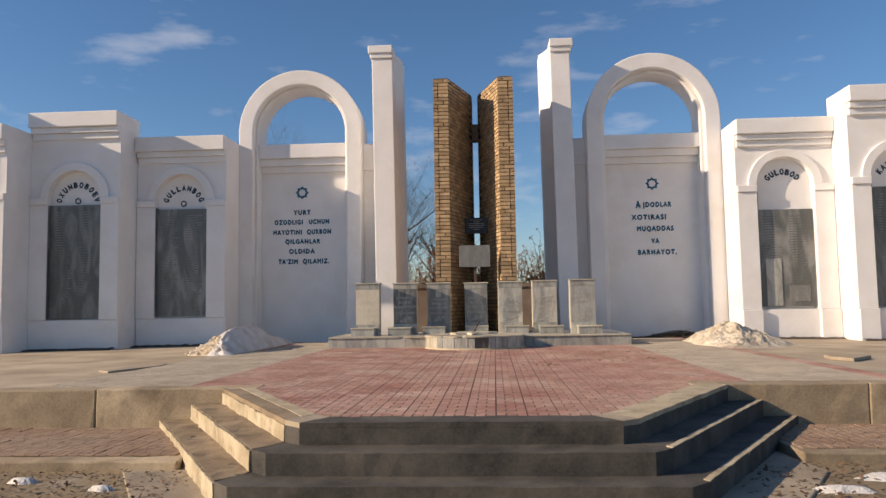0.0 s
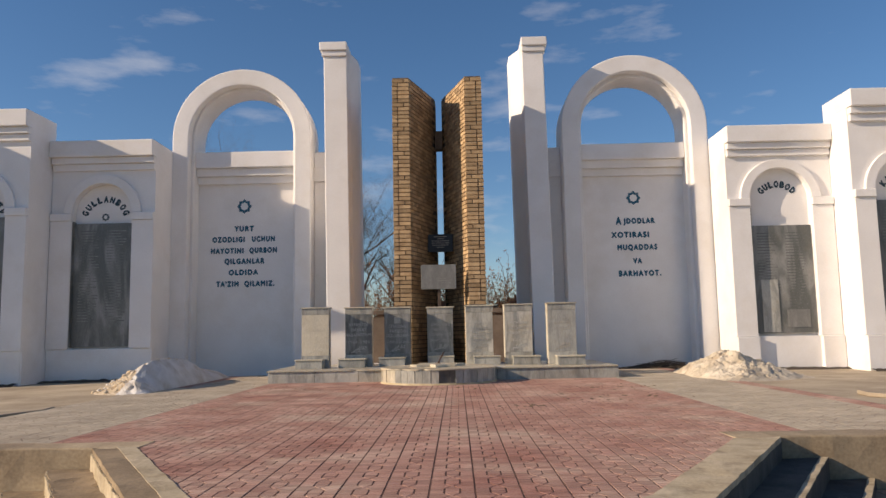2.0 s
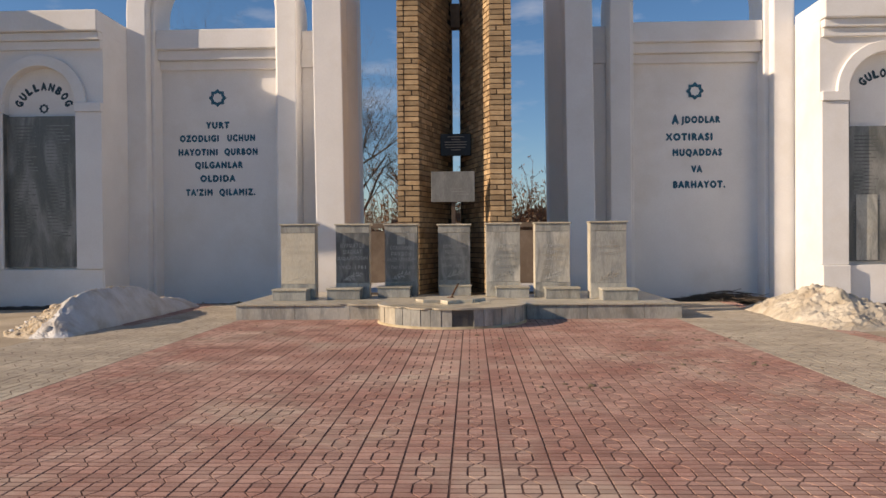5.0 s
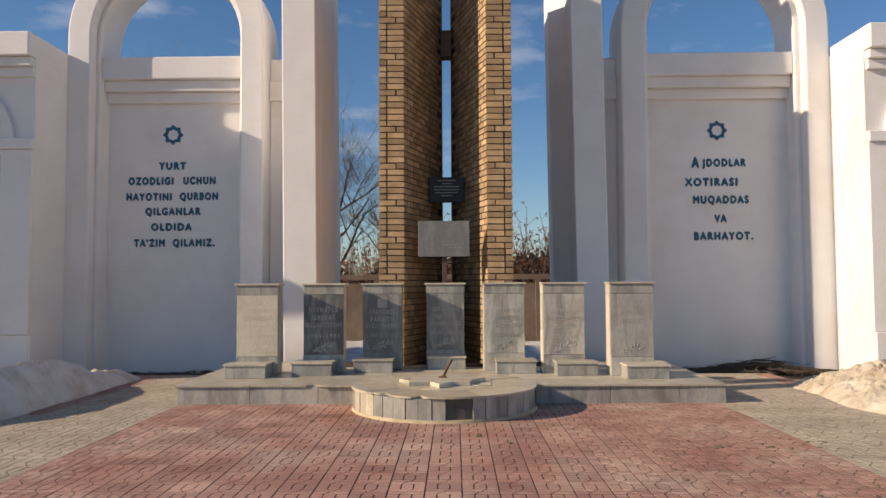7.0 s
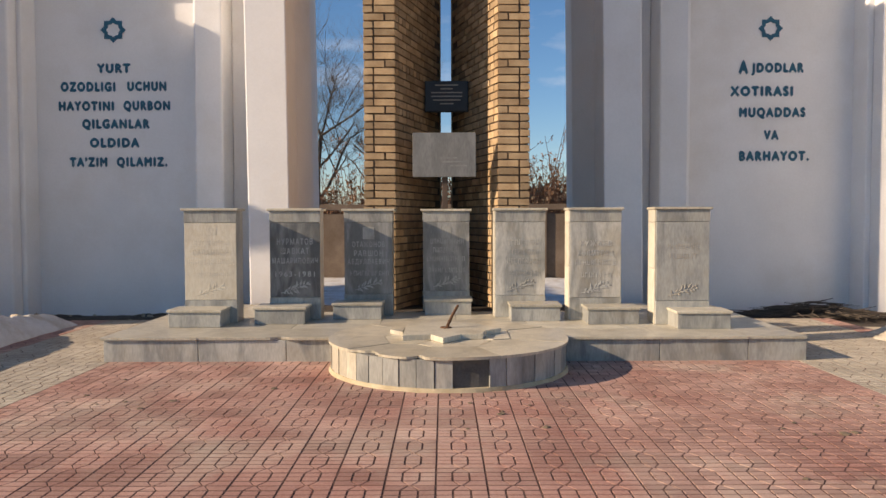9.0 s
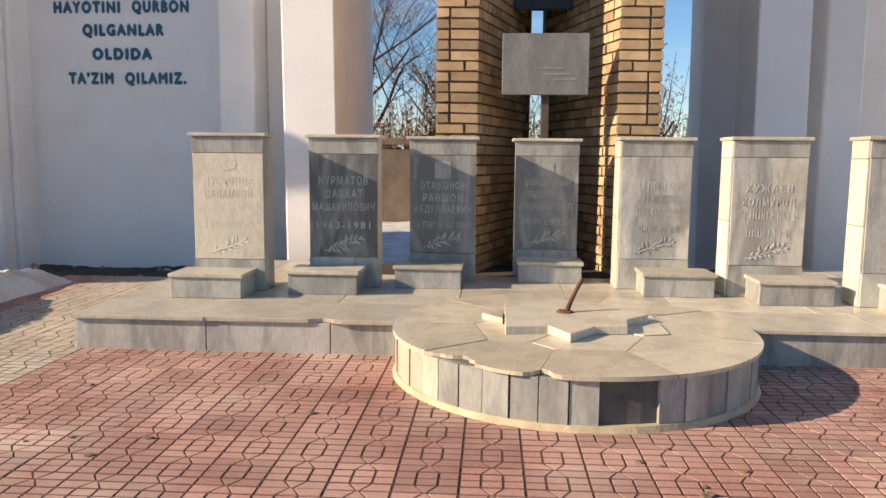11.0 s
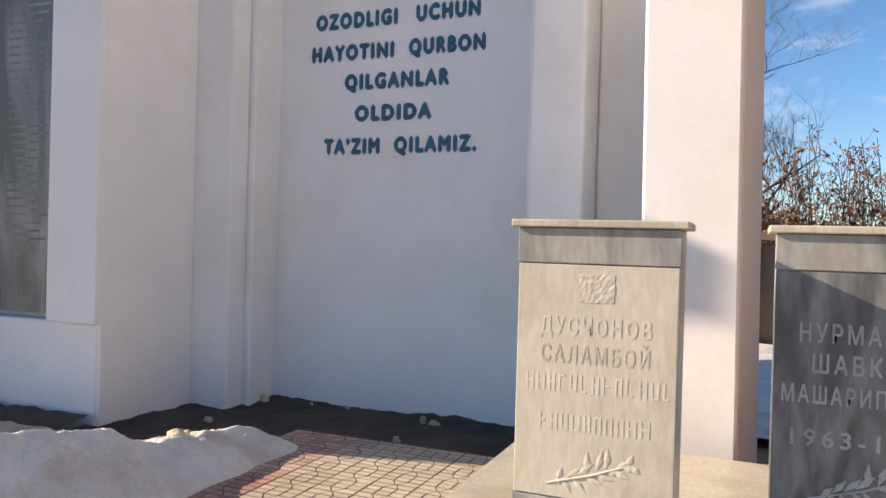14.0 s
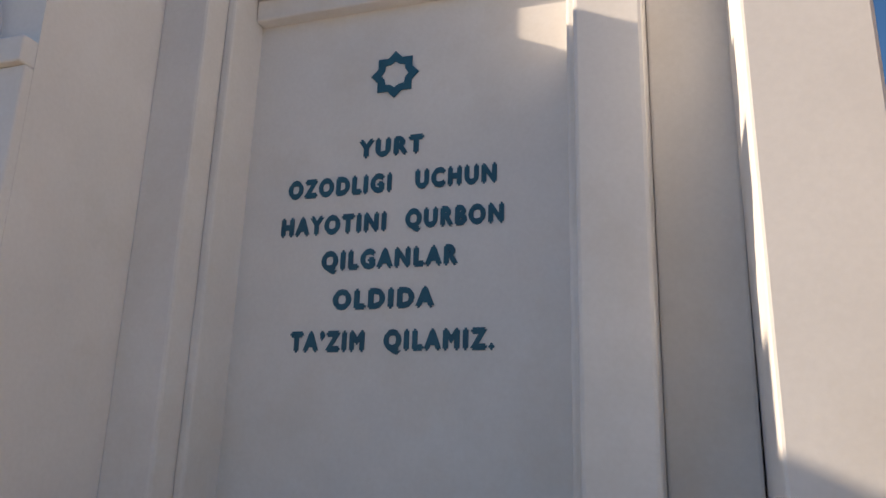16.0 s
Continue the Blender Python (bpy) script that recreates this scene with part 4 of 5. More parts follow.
# ---- snow, debris ----
def snow_heap(toe, ridge, far, y0, y1, heights, seed, label, mat, crust=None):
    """A shovelled ridge along y: steep flank from toe to ridge, gentle one from ridge to far; heights is its crest from y0 to y1."""
    bm = bmesh.new()
    nx, ny = 100, 190
    grid = []
    for j in range(ny + 1):
        v = j / ny
        y = y0 + (y1 - y0) * v
        k = v * (len(heights) - 1)
        a = min(int(k), len(heights) - 2)
        t = k - a
        t = t * t * (3 - 2 * t)
        h = heights[a] * (1 - t) + heights[a + 1] * t
        row = []
        for i in range(nx + 1):
            u = i / nx
            wob = 0.16 * noise.noise((y * 1.1, seed, 0)) + 0.05 * noise.noise((y * 4, seed, 1))
            shrink = min(1.0, 0.35 + 2.2 * h)
            x = toe + (far - toe) * u * shrink + wob * (1 - u)
            r = abs((ridge - toe) / (far - toe))
            f = (u / r) ** 0.62 if u < r else max(0.0, 1 - (u - r) / (1 - r)) ** 1.1
            s = 0.35 + 0.65 * min(1.0, max(0.0, (u - r) / 0.22)) if crust else 1.0      # the flank towards the court is smooth
            z = h * f + math.sqrt(max(f * h, 0)) * (0.13 * s * noise.noise((x * 3, y * 3, seed)) + 0.09 * s * noise.noise((x * 8, y * 8, seed)) + 0.07 * s * noise.noise((x * 19, y * 19, seed)) + 0.045 * s * noise.noise((x * 41, y * 41, seed)))
            row.append(bm.verts.new((x, y, -0.03 + max(z, 0) * 1.05)))
        grid.append(row)
    for j, (a, b) in enumerate(zip(grid, grid[1:])):
        for i in range(nx):
            f = bm.faces.new((a[i], a[i + 1], b[i + 1], b[i]))
            c = a[i].co
            edge = ridge + (far - ridge) * (0.06 + 0.25 * noise.noise((c.x * 3, c.y * 3, seed)))
            if crust and (c.x - edge) * (far - ridge) > 0:
                f.material_index = 1
    if crust:
        # lumps of frozen dirt and ice rolled down the far flank
        rnd = random.Random(seed)
        for k in range(260):
            j, i = rnd.randint(12, ny - 30), int(nx * rnd.uniform(0.38, 0.93))
            r = abs(rnd.gauss(0, 0.02)) + 0.012
            made = bmesh.ops.create_icosphere(bm, subdivisions=1, radius=r, matrix=Matrix.Translation(grid[j][i].co) @ Matrix.Diagonal((1.3, 1.1, 0.75, 1)))
            for v in made["verts"]:
                v.co += 0.35 * r * noise.noise_vector(v.co * 40)
                if k % 3:
                    for f in v.link_faces:
                        f.material_index = 1
    bmesh.ops.recalc_face_normals(bm, faces=bm.faces)
    heap = finish("snow_heap", bm, mat, smooth=True)
    if crust:
        heap.data.materials.append(crust)
    return tagged(heap, label, "snow heap", kind="stuff")


snow_heap(-4.04, -4.42, -5.25, 12.15, 16.95, (0.0, 0.24, 0.43, 0.51, 0.51, 0.48, 0.39, 0.22, 0.19, 0.0), 3, "ridge of old snow with a brown dirt crust along the court", SNOW, SNOW_CRUST)
snow_heap(5.05, 5.80, 7.05, 12.7, 16.1, (0.0, 0.16, 0.28, 0.42, 0.43, 0.36, 0.20, 0.0), 9, "heap of yellowed old snow shovelled beside the court", SNOW_YELLOW)

# loose slabs lying on the screed
for pts, h, mat, label in (([(5.86, 9.95), (6.02, 9.55), (6.52, 10.1), (6.40, 10.42), (5.95, 10.38)], 0.035, CONCRETE, "thin broken concrete slab lying on the screed"),
                           ([(-4.85, 9.05), (-4.60, 8.85), (-4.28, 9.85), (-4.36, 10.25), (-4.62, 9.9)], 0.012, CONCRETE, "flat broken stone lying on the screed")):
    tagged(finish("loose_slab", plan_prism(pts, -0.02, h), mat, bevel=0.012), label, "slab")

# bare soil along the foot of the arch walls
for x0, x1 in ((-5.84, -2.0), (3.1, 6.75)):
    bm = bmesh.new()
    grid = []
    for j in range(25):
        row = []
        for i in range(61):
            x, y = x0 + (x1 - x0) * i / 60, 16.45 + 1.85 * j / 24
            row.append(bm.verts.new((x, y, -0.085 + 0.04 * noise.noise((x * 2, y * 2, 8)) + 0.025 * noise.noise((x * 9, y * 9, 8)))))
        grid.append(row)
    for a, b in zip(grid, grid[1:]):
        for i in range(60):
            bm.faces.new((a[i], a[i + 1], b[i + 1], b[i]))
    tagged(finish("soil_bed", bm, WET_SOIL, smooth=True), "dark damp soil along the foot of the white wall", "soil", kind="stuff")
# dark uneven strip along the foot of the bays
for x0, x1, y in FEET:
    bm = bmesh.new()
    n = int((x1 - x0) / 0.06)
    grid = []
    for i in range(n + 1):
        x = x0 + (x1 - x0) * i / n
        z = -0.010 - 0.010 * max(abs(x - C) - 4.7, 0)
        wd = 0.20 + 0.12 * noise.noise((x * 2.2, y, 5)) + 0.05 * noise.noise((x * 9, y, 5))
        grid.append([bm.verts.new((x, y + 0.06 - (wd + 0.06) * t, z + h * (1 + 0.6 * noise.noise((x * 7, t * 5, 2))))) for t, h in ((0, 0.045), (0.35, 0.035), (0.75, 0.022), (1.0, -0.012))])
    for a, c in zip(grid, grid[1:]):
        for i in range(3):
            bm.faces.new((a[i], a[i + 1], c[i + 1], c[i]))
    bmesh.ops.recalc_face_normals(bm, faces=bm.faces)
    tagged(finish("foot_strip", bm, WET_SOIL, smooth=True), "dark uneven strip along the foot of the wall", "soil", kind="stuff")
# crumbled plaster and stones on the soil
rnd = random.Random(5)
bm = bmesh.new()
for k in range(12):
    x, y = rnd.uniform(-5.7, -2.4), rnd.choice((rnd.uniform(17.2, 18.2), rnd.gauss(18.05, 0.08)))
    r = rnd.uniform(0.015, 0.05)
    bmesh.ops.create_icosphere(bm, subdivisions=1, radius=r, matrix=pose(x, min(y, 18.2), -0.07, rnd.uniform(0, 90), rnd.uniform(0, 90), 0) @ Matrix.Diagonal((1.4, 0.9, 0.6, 1)))
tagged(finish("rubble", bm, CONCRETE), "crumbs of plaster and small stones on soil", "rubble", kind="stuff")
# crumbs of dirt dropped on the paving
bm = bmesh.new()
for cx_, cy_, n, s in ((1.62, 9.3, 14, 0.10), (2.75, 10.4, 30, 0.45), (3.2, 12.2, 26, 0.5), (-1.7, 12.9, 14, 0.5), (0.9, 12.6, 10, 0.5)):
    for k in range(n):
        r = abs(rnd.gauss(0, 0.008)) + 0.005
        made = bmesh.ops.create_icosphere(bm, subdivisions=1, radius=r, matrix=Matrix.Translation((rnd.gauss(cx_, s), rnd.gauss(cy_, s * 0.7), 0.004)) @ Matrix.Diagonal((1.6, 1.2, 0.6, 1)))
        for v in made["verts"]:
            v.co += 0.4 * r * noise.noise_vector(v.co * 60)
tagged(finish("dirt_crumbs", bm, SOIL), "crumbs of dark dirt scattered on the paving", "dirt", kind="stuff")
# heap of dry stalks by the wall
bm = bmesh.new()
for k in range(620):
    cx_ = rnd.gauss(5.45, 0.5)
    p = Vector((cx_, rnd.gauss(17.75, 0.14), -0.05 + abs(rnd.gauss(0, 0.065)) * math.exp(-((cx_ - 5.6) / 0.8) ** 2)))
    d = Vector((rnd.gauss(0, 1), rnd.gauss(0, 0.35), rnd.gauss(0, 0.03))).normalized() * rnd.uniform(0.12, 0.4)
    tube(bm, [p - d, p + Vector((0, 0, rnd.uniform(0, 0.03))), p + d], (0.006, 0.008, 0.004), 4)
tagged(finish("brush_pile", bm, BARK), "low heap of dark dry stalks against the white wall", "brush pile", kind="stuff")
# leaf litter and snow scraps below the terraces
bm = bmesh.new()
for k in range(4200):
    if k % 2:
        x, y = rnd.uniform(-6.5, -1.5), rnd.uniform(2.4, 4.7)
    else:
        x, y = rnd.uniform(2.7, 7.0), rnd.uniform(2.4, 5.0)
    c = Vector((x, y, -0.488 + rnd.uniform(0, 0.02)))
    u = Vector((rnd.uniform(-1, 1), rnd.uniform(-1, 1), rnd.uniform(-0.4, 0.4))).normalized() * rnd.uniform(0.012, 0.032)
    w = u.cross(Vector((0, 0, 1))).normalized() * rnd.uniform(0.008, 0.02)
    bm.faces.new([bm.verts.new(c + q) for q in (-u, w * 0.9, u, -w)])
tagged(finish("leaf_litter", bm, LITTER), "brown fallen leaves below the terrace", "leaves", kind="stuff")
for x, y, r in ((-2.9, 4.35, 0.20), (-3.7, 4.5, 0.28), (-2.1, 4.1, 0.14), (3.4, 4.1, 0.30), (3.95, 4.5, 0.40), (4.6, 4.3, 0.35), (3.1, 3.5, 0.22)):
    bm = bmesh.new()
    mid = bm.verts.new((x, y, -0.455))
    ring = []
    for k in range(28):
        a = 2 * math.pi * k / 28
        q = 0.45 * r * (1 + 0.9 * noise.noise((x + 2.6 * math.cos(a), y + 2.6 * math.sin(a), 3)))
        ring.append([bm.verts.new((x + q * f * 1.5 * math.cos(a), y + q * f * 0.6 * math.sin(a), z)) for f, z in ((0.6, -0.462), (1.0, -0.502))])
    for k in range(28):
        a, b = ring[k], ring[(k + 1) % 28]
        bm.faces.new((mid, a[0], b[0])), bm.faces.new((a[0], a[1], b[1], b[0]))
    tagged(finish("snow_patch", bm, SNOW, smooth=True), "thin scrap of melting snow on leaves", "snow", "snow scraps")

bm = bmesh.new()
grid = []
for j in range(49):
    row = []
    for i in range(121):
        x, y = -14 + 29 * i / 120, 18.85 + 6.1 * j / 48
        z = -0.115 + 0.05 * noise.noise((x * 0.7, y * 0.7, 4)) + 0.04 * noise.noise((x * 3, y * 3, 4)) + 0.03 * noise.noise((x * 9, y * 9, 2))
        row.append(bm.verts.new((x, y, z + 0.03)))
    grid.append(row)
for a, b in zip(grid, grid[1:]):
    for i in range(120):
        bm.faces.new((a[i], a[i + 1], b[i + 1], b[i]))
tagged(finish("snow_cover", bm, SNOW, smooth=True), "uneven melting snow on the ground behind the monument", "snow", kind="stuff")


# ---- brick stele ----
CB = 0.50
D0, D1, YF, YB, ZT = 0.605, 0.98, 16.40, 18.02, 6.47
COURSE = 0.0905


def brick_mesh(l, w, h):
    bm = box(-l / 2, l / 2, 0, w, 0, h)
    for v in bm.verts:
        v.co += 0.005 * Vector((noise.noise(v.co * 9), noise.noise(v.co * 11), noise.noise(v.co * 13)))
    bmesh.ops.bevel(bm, geom=[e for e in bm.edges if all(v.co.y < 0.02 for v in e.verts)], offset=0.008, segments=1)
    me = bpy.data.meshes.new("brick")
    bm.to_mesh(me)
    bm.free()
    me.materials.append(BRICK)
    return me


inner_len = math.hypot(YB - YF, D0 - 0.07)
SIZES = {n: brick_mesh(l, 0.06, COURSE - 0.019) for n, l in (("stretcher", 0.241), ("header", 0.106), ("long", 0.236))}
stele = thing("brick_stele", "tall yellow brick stele of two wings set in a V", "brick monument")
joined = bmesh.new()
for side in (-1, 1):
    ds = [(D0 + 0.016, YF + 0.020), (D1 - 0.016, YF + 0.020), (D1 - 0.115, YB), (0.088, YB)]
    pts = [(CB + side * d, y) for d, y in ds]
    part("mortar_core", plan_prism(pts if side > 0 else pts[::-1], -0.1, ZT - 0.02), MORTAR, stele, "dark recessed mortar")
    count = 0
    n_c = int((ZT - 0.0) / COURSE)
    for c in range(n_c):
        z = c * COURSE
        header_out = c % 6 != 4
        spots = []
        # front: header and stretcher, as a stack bond that turns every sixth course
        if header_out:
            spots += [("header", CB + side * (D1 - 0.056), YF, 0.0), ("stretcher", CB + side * (D0 + 0.124), YF, 0.0)]
        else:
            spots += [("stretcher", CB + side * (D1 - 0.124), YF, 0.0), ("header", CB + side * (D0 + 0.056), YF, 0.0)]
        # inner flank, running back to the axis
        ux, uy = (0.07 - D0) / inner_len, (YB - YF) / inner_len
        ang = math.degrees(math.atan2(uy, side * ux))
        s = 0.01
        if c % 6 == 4:
            sizes = ["header"] * 12
        else:
            sizes = ["header"] + ["stretcher"] * 6 if c % 2 else ["stretcher"] * 7
        for kind in sizes:
            l = {"header": 0.108, "stretcher": 0.245}[kind]
            if s + l > inner_len:
                break
            d, y = D0 + ux * (s + l / 2), YF + uy * (s + l / 2)
            spots.append((kind, CB + side * d, y, ang))
            s += l + 0.013
        # outer flank
        for k in range(6):
            y = YF + 0.13 + k * 0.258
            if y + 0.12 < YB:
                spots.append(("stretcher", CB + side * (D1 - 0.10 * (y - YF) / (YB - YF)), y, 90.0 * side + (-3.6 * side)))
        for n_s, (kind, x, y, a) in enumerate(spots):
            m = pose(x + random.uniform(-0.003, 0.003), y + random.uniform(-0.004, 0.005), z + 0.009 + random.uniform(-0.003, 0.003), 0, random.uniform(-0.5, 0.5), random.uniform(-0.8, 0.8))
            if n_s >= 2:
                flank_in = abs(x - CB) < D0 + 0.001
                # outward normal of the face the brick shows
                if flank_in:
                    nrm = Vector((-side * uy, ux, 0)).normalized()
                else:
                    nrm = Vector((side, 0, 0))
                rz = math.degrees(math.atan2(nrm.y, nrm.x)) + 90
                m = pose(x - nrm.x * random.uniform(0, 0.004), y - nrm.y * random.uniform(0, 0.004), z + 0.008, 0, 0, rz)
            if count < 300 and (n_s < 2 or c > 12) and c > 4:
                ob = new("brick", SIZES[kind])
                ob.parent = stele
                ob.matrix_basis = m
                count += 1
            else:
                me = SIZES[kind]
                vs = [joined.verts.new(m @ v.co) for v in me.vertices]
                for p in me.polygons:
                    joined.faces.new([vs[i] for i in p.vertices])
tagged(part("brickwork", joined, BRICK_FAR, stele), kind="stuff")
for side in (-1, 1):
    a, b = sorted((CB + side * 0.075, CB + side * 0.86))
    part("rear_pier", box(a, b, YB - 0.005, YB + 0.5, -0.1, ZT - 0.06), BRICK_FAR, stele)
for z0, z1 in ((5.16, 5.60),):
    part("tie_block", box(CB - 0.085, CB + 0.085, 17.75, 17.99, z0, z1), MORTAR, stele, "dark tie between the wings")


# ---- paving tiles ----
PITCH = 0.25


def tile_pieces():
    """The relief of one tile: a long six-sided figure between side and corner fields, ruled across."""
    h = PITCH / 2
    e, a, b, g = h - 0.0045, 0.045, 0.060, 0.0068
    f = h - 0.0060
    pieces = []
    m = g * 0.75
    for s in (-1, 1):
        # points of the six-sided figure, the field beside it and its corner fields
        pieces.append([(-a + 1.2 * g, s * (b + g)), (a - 1.2 * g, s * (b + g)), (0.005, s * f), (-0.005, s * f)])
        pieces.append([(-a + g, s * m), (a - g, s * m), (a - g, s * (b - g)), (-a + g, s * (b - g))])
        for q in (-1, 1):
            pieces.append([(s * (a + g * 0.3), q * m), (s * e, q * m), (s * e, q * (b - g)), (s * (a + g * 0.3), q * (b - g))])
        for q in (-1, 1):
            pieces.append([(s * (a + g * 0.1), q * (b + g)), (s * e, q * (b + g)), (s * e, q * f), (s * 0.0105, q * f)])
    out = []
    for p in pieces:
        area = sum(p[i][0] * p[(i + 1) % 4][1] - p[(i + 1) % 4][0] * p[i][1] for i in range(4))
        out.append(p if area > 0 else p[::-1])
    return out


def clipped(poly, edge):
    """The part of a convex outline inside the convex outline edge (anticlockwise)."""
    for k in range(len(edge)):
        (ax, ay), (bx_, by_) = edge[k], edge[(k + 1) % len(edge)]
        res = []
        for i in range(len(poly)):
            p, q = poly[i], poly[(i + 1) % len(poly)]
            dp = (bx_ - ax) * (p[1] - ay) - (by_ - ay) * (p[0] - ax)
            dq = (bx_ - ax) * (q[1] - ay) - (by_ - ay) * (q[0] - ax)
            if dp >= 0:
                res.append(p)
            if dp * dq < 0:
                t = dp / (dp - dq)
                res.append((p[0] + (q[0] - p[0]) * t, p[1] + (q[1] - p[1]) * t))
        poly = res
        if len(poly) < 3:
            return []
    return poly


def tile_into(bm, cx, cy, z, dz=0.0, tilt=(0, 0), edge=None):
    for poly in tile_pieces():
        if edge:
            poly = [(x - cx, y - cy) for x, y in clipped([(cx + x, cy + y) for x, y in poly], edge)]
            if len(poly) < 3:
                continue
        mx, my = sum(p[0] for p in poly) / len(poly), sum(p[1] for p in poly) / len(poly)
        low = [bm.verts.new((cx + x, cy + y, z - 0.012)) for x, y in poly]
        top = [bm.verts.new((cx + mx + (x - mx) * 0.965, cy + my + (y - my) * 0.965, z + dz + tilt[0] * x + tilt[1] * y)) for x, y in poly]
        bm.faces.new(top)
        for i in range(len(poly)):
            j = (i + 1) % len(poly)
            bm.faces.new((low[i], low[j], top[j], top[i]))


IN = step_outline(-0.295)
STAIR_EDGE = IN[:4] + [(SX + 2.37, 6.86), (SX - 2.37, 6.86), IN[4], IN[5]]


bed = bmesh.new()
plan_prism([(-4.345, 6.87), (5.435, 6.87), (5.435, 17.15), (-4.345, 17.15)], -0.10, -0.0016, bed)
plan_prism(step_outline(-0.29)[:4] + [(SX + 2.36, 6.87), (SX - 2.36, 6.87)] + step_outline(-0.29)[4:], -0.036, -0.0016, bed)
court = tagged(finish("pavement", bed, JOINT), "court paved with red patterned concrete tiles and greenish borders", "pavement", kind="structure")
one = bmesh.new()
tile_into(one, 0, 0, 0)
tile_me = bpy.data.meshes.new("paving_tile")
one.to_mesh(tile_me)
one.free()
tile_me.materials.append(RED_TILE)
red, green = bmesh.new(), bmesh.new()
count = 0
for j in range(56):
    y = 3.86 + PITCH * (j + 0.5)
    if y > 17.1:
        continue
    for i in range(-19, 20):
        x = 0.545 + PITCH * i
        edge = STAIR_EDGE if y < 6.86 else None
        if math.hypot(x - DX, y - DY) < DR - 0.12 or (BX0 + 0.12 < x < BX1 - 0.12 and y > BY0 + 0.12):
            continue
        dz, tilt = random.uniform(0.0006, 0.0026), (random.uniform(-0.007, 0.007), random.uniform(-0.007, 0.007))
        if -2.63 < x < 3.70 and y < 14.35:
            if count < 300 and y > 9.8 and -2.1 < x < 1.6:
                ob = new("paving_tile", tile_me)
                ob.parent = court
                ob.matrix_basis = pose(x, y, dz, math.degrees(tilt[1]), -math.degrees(tilt[0]), 0)
                count += 1
            else:
                tile_into(red, x, y, 0, dz, tilt, edge)
        elif (x < -3.9 and y > 13.6) or (x > 5.2 and y > 6.9):
            tile_into(red, x, y, 0, dz, tilt, edge)
        else:
            tile_into(green, x, y, 0, dz, tilt, edge)
terrace_tiles = bmesh.new()
for x0, y0, nx_, sgn in ((-1.90, 4.95, 28, -1), (3.55, 5.2, 26, 1)):
    for i in range(nx_):
        for j in range(7):
            cy = y0 + PITCH * (j + 0.5)
            if cy < 6.44:
                tile_into(terrace_tiles, x0 + sgn * PITCH * (i + 0.5), cy, -0.397, random.uniform(-0.004, 0.003), (random.uniform(-0.02, 0.02), random.uniform(-0.02, 0.02)))
tagged(finish("terrace_paving", terrace_tiles, TERRACE), "worn brown tiles on the terrace", "pavement", kind="stuff")
tagged(part("red_paving", red, RED_FAR, court), kind="stuff")
tagged(part("border_paving", green, GREY_TILE, court, "greenish grey tiles"), kind="stuff")


# ---- behind the monument ----
fence = thing("fence", "low brown panel fence behind the monument", "fence")
for k in range(14):
    x = -14.0 + 2.1 * k
    part("fence_panel", box(x + 0.08, x + 2.02, 25.06, 25.12, -0.2, 1.42), FENCE, fence, bevel=0.01)
    part("fence_post", box(x - 0.08, x + 0.078, 25.0, 25.16, -0.2, 1.50), FENCE, fence, bevel=0.01)
part("top_rail", box(-14.0, 15.4, 25.0, 25.18, 1.502, 1.64), FENCE, fence, "pale brown top rail", bevel=0.01)


def bare_tree(x, y, height, seed, spread=0.55, name="bare_tree", label="leafless tree with fine upswept twigs behind the wall", mat=BARK, base_r=0.13, leaves=0, depth=5, kids=(4, 5)):
    rnd = random.Random(seed)
    tree = thing(name, label, "tree")
    trunk, twigs, foliage = bmesh.new(), bmesh.new(), bmesh.new()

    def grow(p, d, length, r, level):
        pts, rad = [p], [r]
        for k in range(4):
            d = (d + Vector((rnd.uniform(-1, 1), rnd.uniform(-1, 1), rnd.uniform(-0.3, 0.6))) * 0.16).normalized()
            p = p + d * length / 4
            pts.append(p)
            rad.append(r * (1 - 0.13 * (k + 1)))
        tube(trunk if level == 0 else twigs, pts, rad, 7 if level < 2 else 4 if level < 3 else 3)
        if leaves and level >= depth - 1:
            for k in range(leaves):
                c = pts[rnd.randint(1, 4)] + Vector((rnd.uniform(-1, 1), rnd.uniform(-1, 1), rnd.uniform(-1, 1))) * 0.05
                s = rnd.uniform(0.02, 0.045)
                u = Vector((rnd.uniform(-1, 1), rnd.uniform(-1, 1), rnd.uniform(-1, 1))).normalized() * s
                w = u.orthogonal().normalized() * s * 0.6
                foliage.faces.new([foliage.verts.new(c + q) for q in (-u, w, u, -w)])
        if level < depth:
            for k in range(rnd.randint(*kids) if level else 7):
                i = rnd.randint(1, 4) if level else rnd.choice((2, 3, 4, 4))
                side = Vector((rnd.uniform(-1, 1), rnd.uniform(-1, 1), rnd.uniform(-0.15, 0.5))).normalized()
                grow(pts[i], (d * (1 - spread) + side * spread + Vector((0, 0, 0.18))).normalized(), length * rnd.uniform(0.5, 0.76), rad[i] * 0.62, level + 1)

    grow(Vector((x, y, -0.22)), Vector((0, 0, 1)), height * 0.36, base_r, 0)
    part("trunk", trunk, mat, tree)
    tagged(part("crown", twigs, mat, tree), kind="stuff")
    if leaves:
        tagged(part("foliage", foliage, DRYLEAF, tree), kind="stuff")
    else:
        foliage.free()
    return tree


bare_tree(-3.4, 29.0, 11.2, 5, 0.66, base_r=0.12, kids=(5, 6))
bare_tree(-1.6, 33.0, 8.0, 6, 0.62, base_r=0.11)
bare_tree(-6.7, 31.5, 13.0, 12, 0.55, base_r=0.14, kids=(5, 5))
bare_tree(-8.0, 36.0, 12.0, 8, 0.6, base_r=0.17)


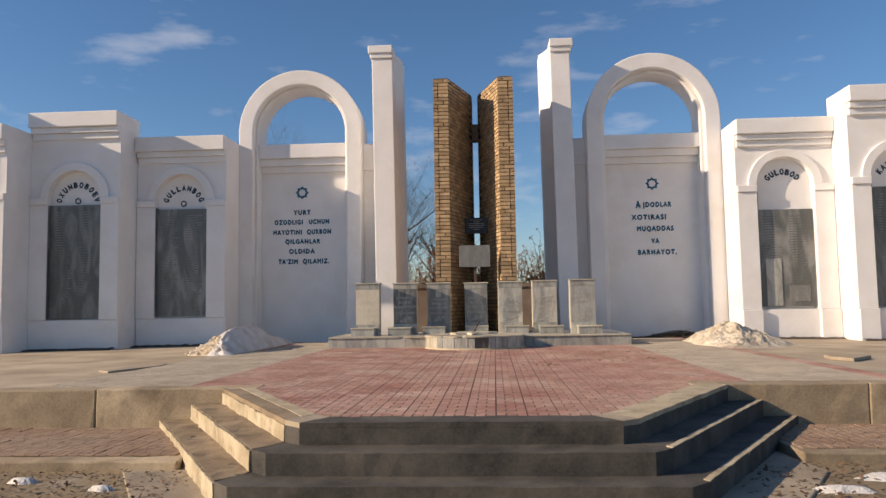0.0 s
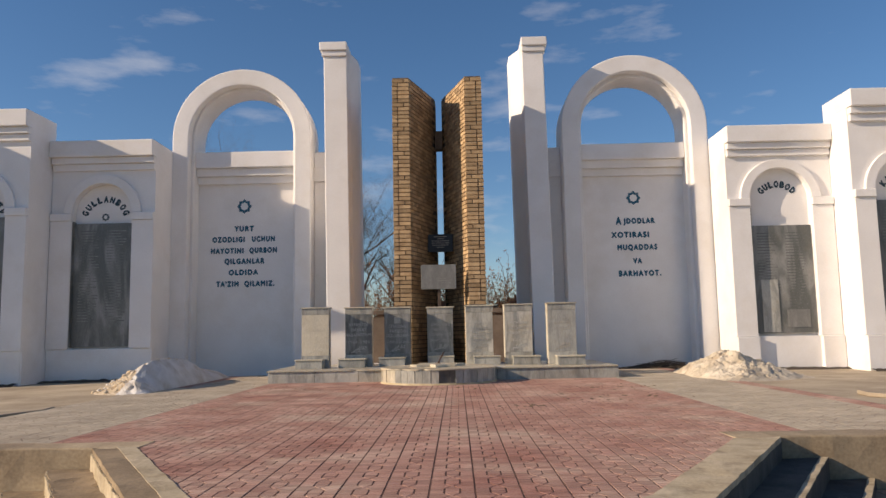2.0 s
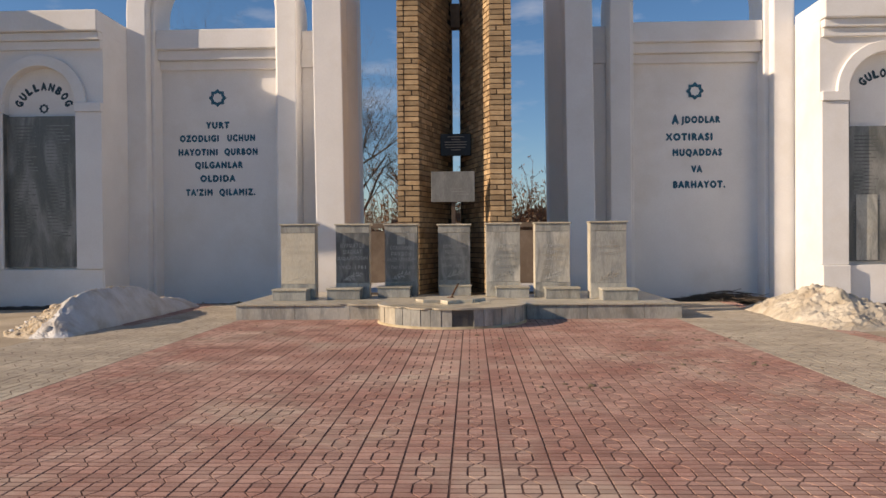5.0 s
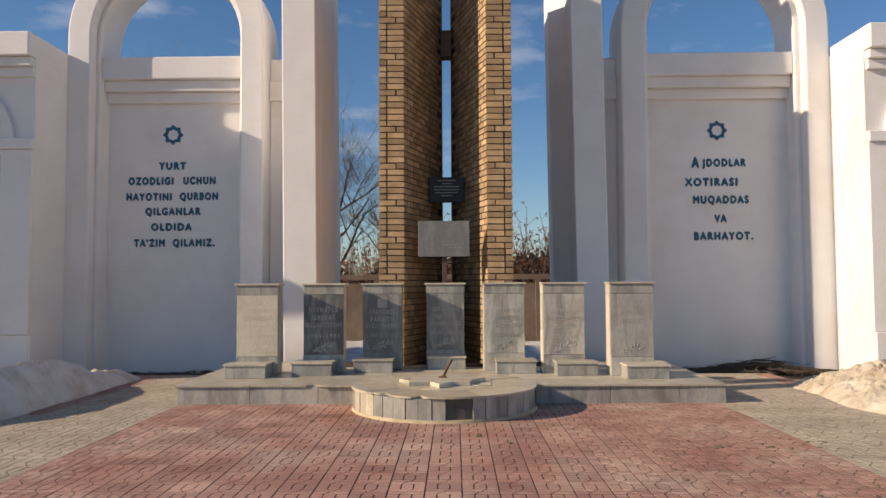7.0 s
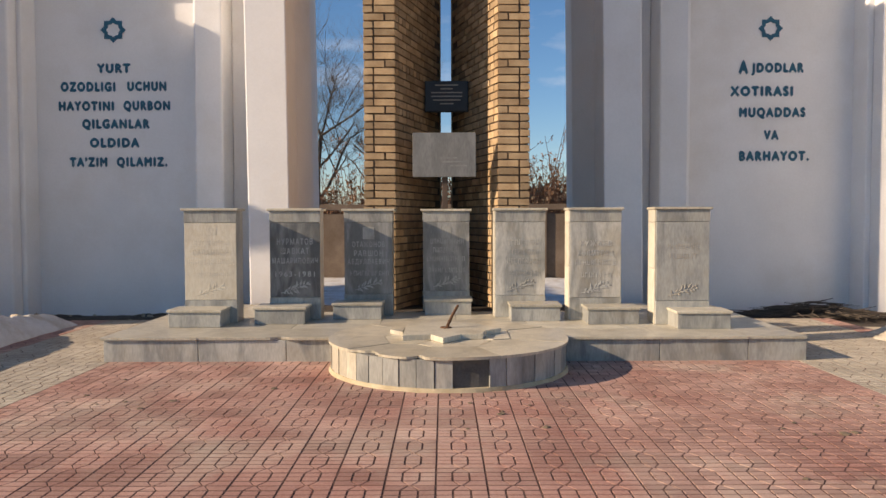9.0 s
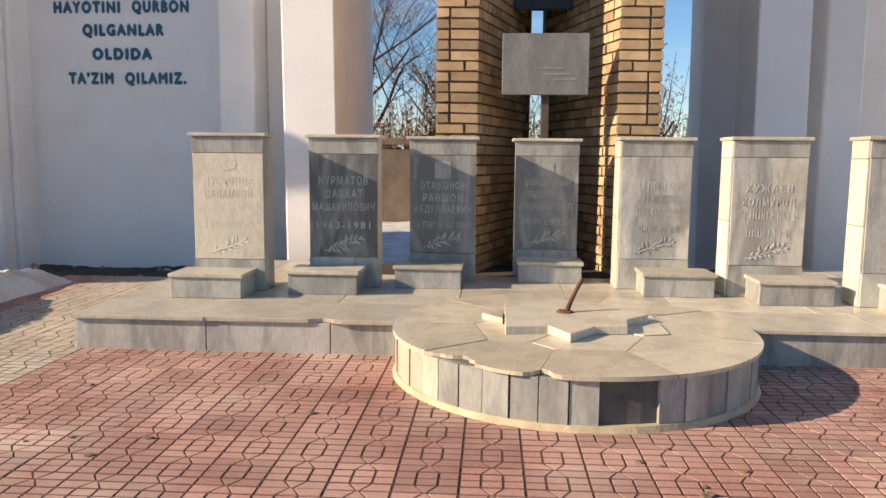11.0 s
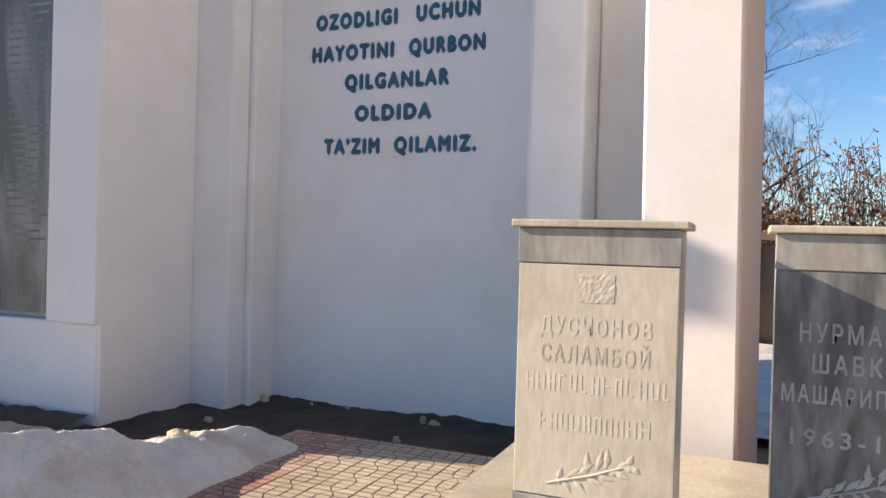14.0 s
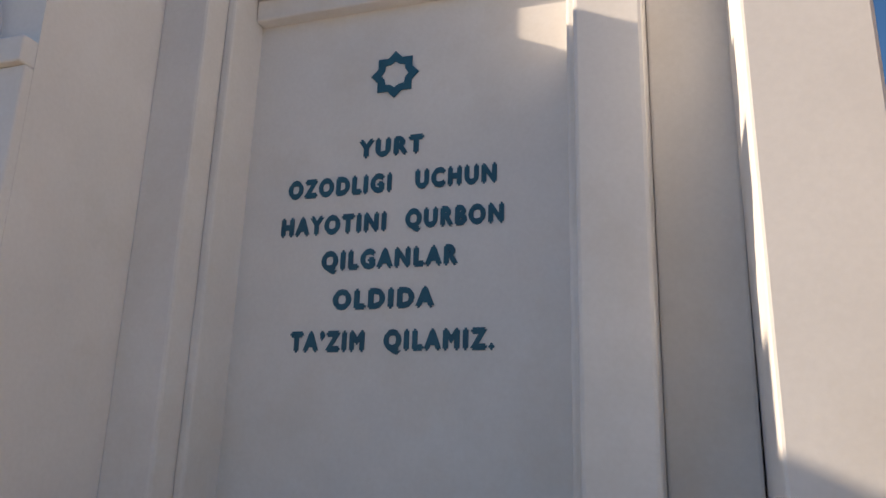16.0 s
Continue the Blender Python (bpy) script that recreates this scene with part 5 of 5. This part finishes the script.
def reed_shrub(x, y, height, seed, stems=34):
    """A clump of upright stems with side twigs and dry seed heads."""
    rnd = random.Random(seed)
    shrub = thing("shrub", "clump of reddish brown dry stems with seed heads", "shrub", "dry shrubs")
    wood, heads = bmesh.new(), bmesh.new()
    for k in range(stems):
        b = Vector((x + rnd.gauss(0, 0.28), y + rnd.gauss(0, 0.25), -0.22))
        top = b + Vector((rnd.gauss(0, 0.16), rnd.gauss(0, 0.14), 1.0)) * height * rnd.uniform(0.55, 1.0)
        bend = Vector((rnd.gauss(0, 0.08), rnd.gauss(0, 0.08), 0)) * height * 0.4
        pts = [b + (top - b) * t + bend * math.sin(math.pi * t) for t in (0, 0.33, 0.66, 1.0)]
        tube(wood, pts, (0.014, 0.012, 0.009, 0.006), 4)
        for q in range(9):
            t = rnd.uniform(0.35, 1.0)
            p = b + (top - b) * t + bend * math.sin(math.pi * t)
            e = p + Vector((rnd.gauss(0, 0.5), rnd.gauss(0, 0.5), rnd.uniform(0.3, 1.0))).normalized() * rnd.uniform(0.15, 0.42)
            tube(wood, [p, (p + e) / 2 + Vector((0, 0, -0.02)), e], (0.006, 0.005, 0.004), 3)
            for w in range(5):
                c = e + Vector((rnd.gauss(0, 1), rnd.gauss(0, 1), rnd.gauss(0, 1))) * 0.035
                u = Vector((rnd.gauss(0, 1), rnd.gauss(0, 1), rnd.gauss(0, 1))).normalized() * rnd.uniform(0.02, 0.05)
                v = u.orthogonal().normalized() * 0.02
                heads.faces.new([heads.verts.new(c + o) for o in (-u, v, u, -v)])
    tagged(part("stem_clump", wood, TWIG, shrub), kind="stuff")
    tagged(part("foliage", heads, DRYLEAF, shrub), kind="stuff")
    return shrub


for k, (x, y, h) in enumerate(((-2.6, 28.0, 3.0), (-1.7, 27.2, 3.4), (-0.8, 27.6, 4.0), (0.0, 27.0, 3.7), (0.9, 27.8, 3.2), (2.2, 27.3, 3.0), (3.0, 27.2, 3.9), (3.7, 28.0, 3.3), (4.5, 27.5, 2.8))):
    reed_shrub(x, y, h, 20 + k)
# low scrub on the skyline
for k in range(9):
    bm = bmesh.new()
    rnd = random.Random(40 + k)
    x0 = -26 + 6.2 * k
    for i in range(1800):
        cx_, cy_ = x0 + rnd.gauss(0, 2.0), 44 + rnd.gauss(0, 2)
        hh = 2.6 * math.exp(-((cx_ - x0) / 3.2) ** 2) * rnd.uniform(0.3, 1.0)
        q = Vector((cx_, cy_, hh))
        u = Vector((rnd.uniform(-1, 1), rnd.uniform(-1, 1), rnd.uniform(-0.4, 1.4))).normalized() * rnd.uniform(0.3, 0.7)
        w = u.orthogonal().normalized() * 0.09
        bm.faces.new([bm.verts.new(q + s) for s in (-u - w, -u + w, u + w, u - w)])
        base_q = Vector((cx_ + rnd.uniform(-0.3, 0.3), cy_, -0.2))
        bm.faces.new([bm.verts.new(s) for s in (base_q, base_q + Vector((0.06, 0, 0)), q + Vector((0.02, 0, 0)), q)])
    tagged(finish("distant_scrub", bm, FAR), "brown leafless scrub on the skyline", "bushes", kind="stuff")
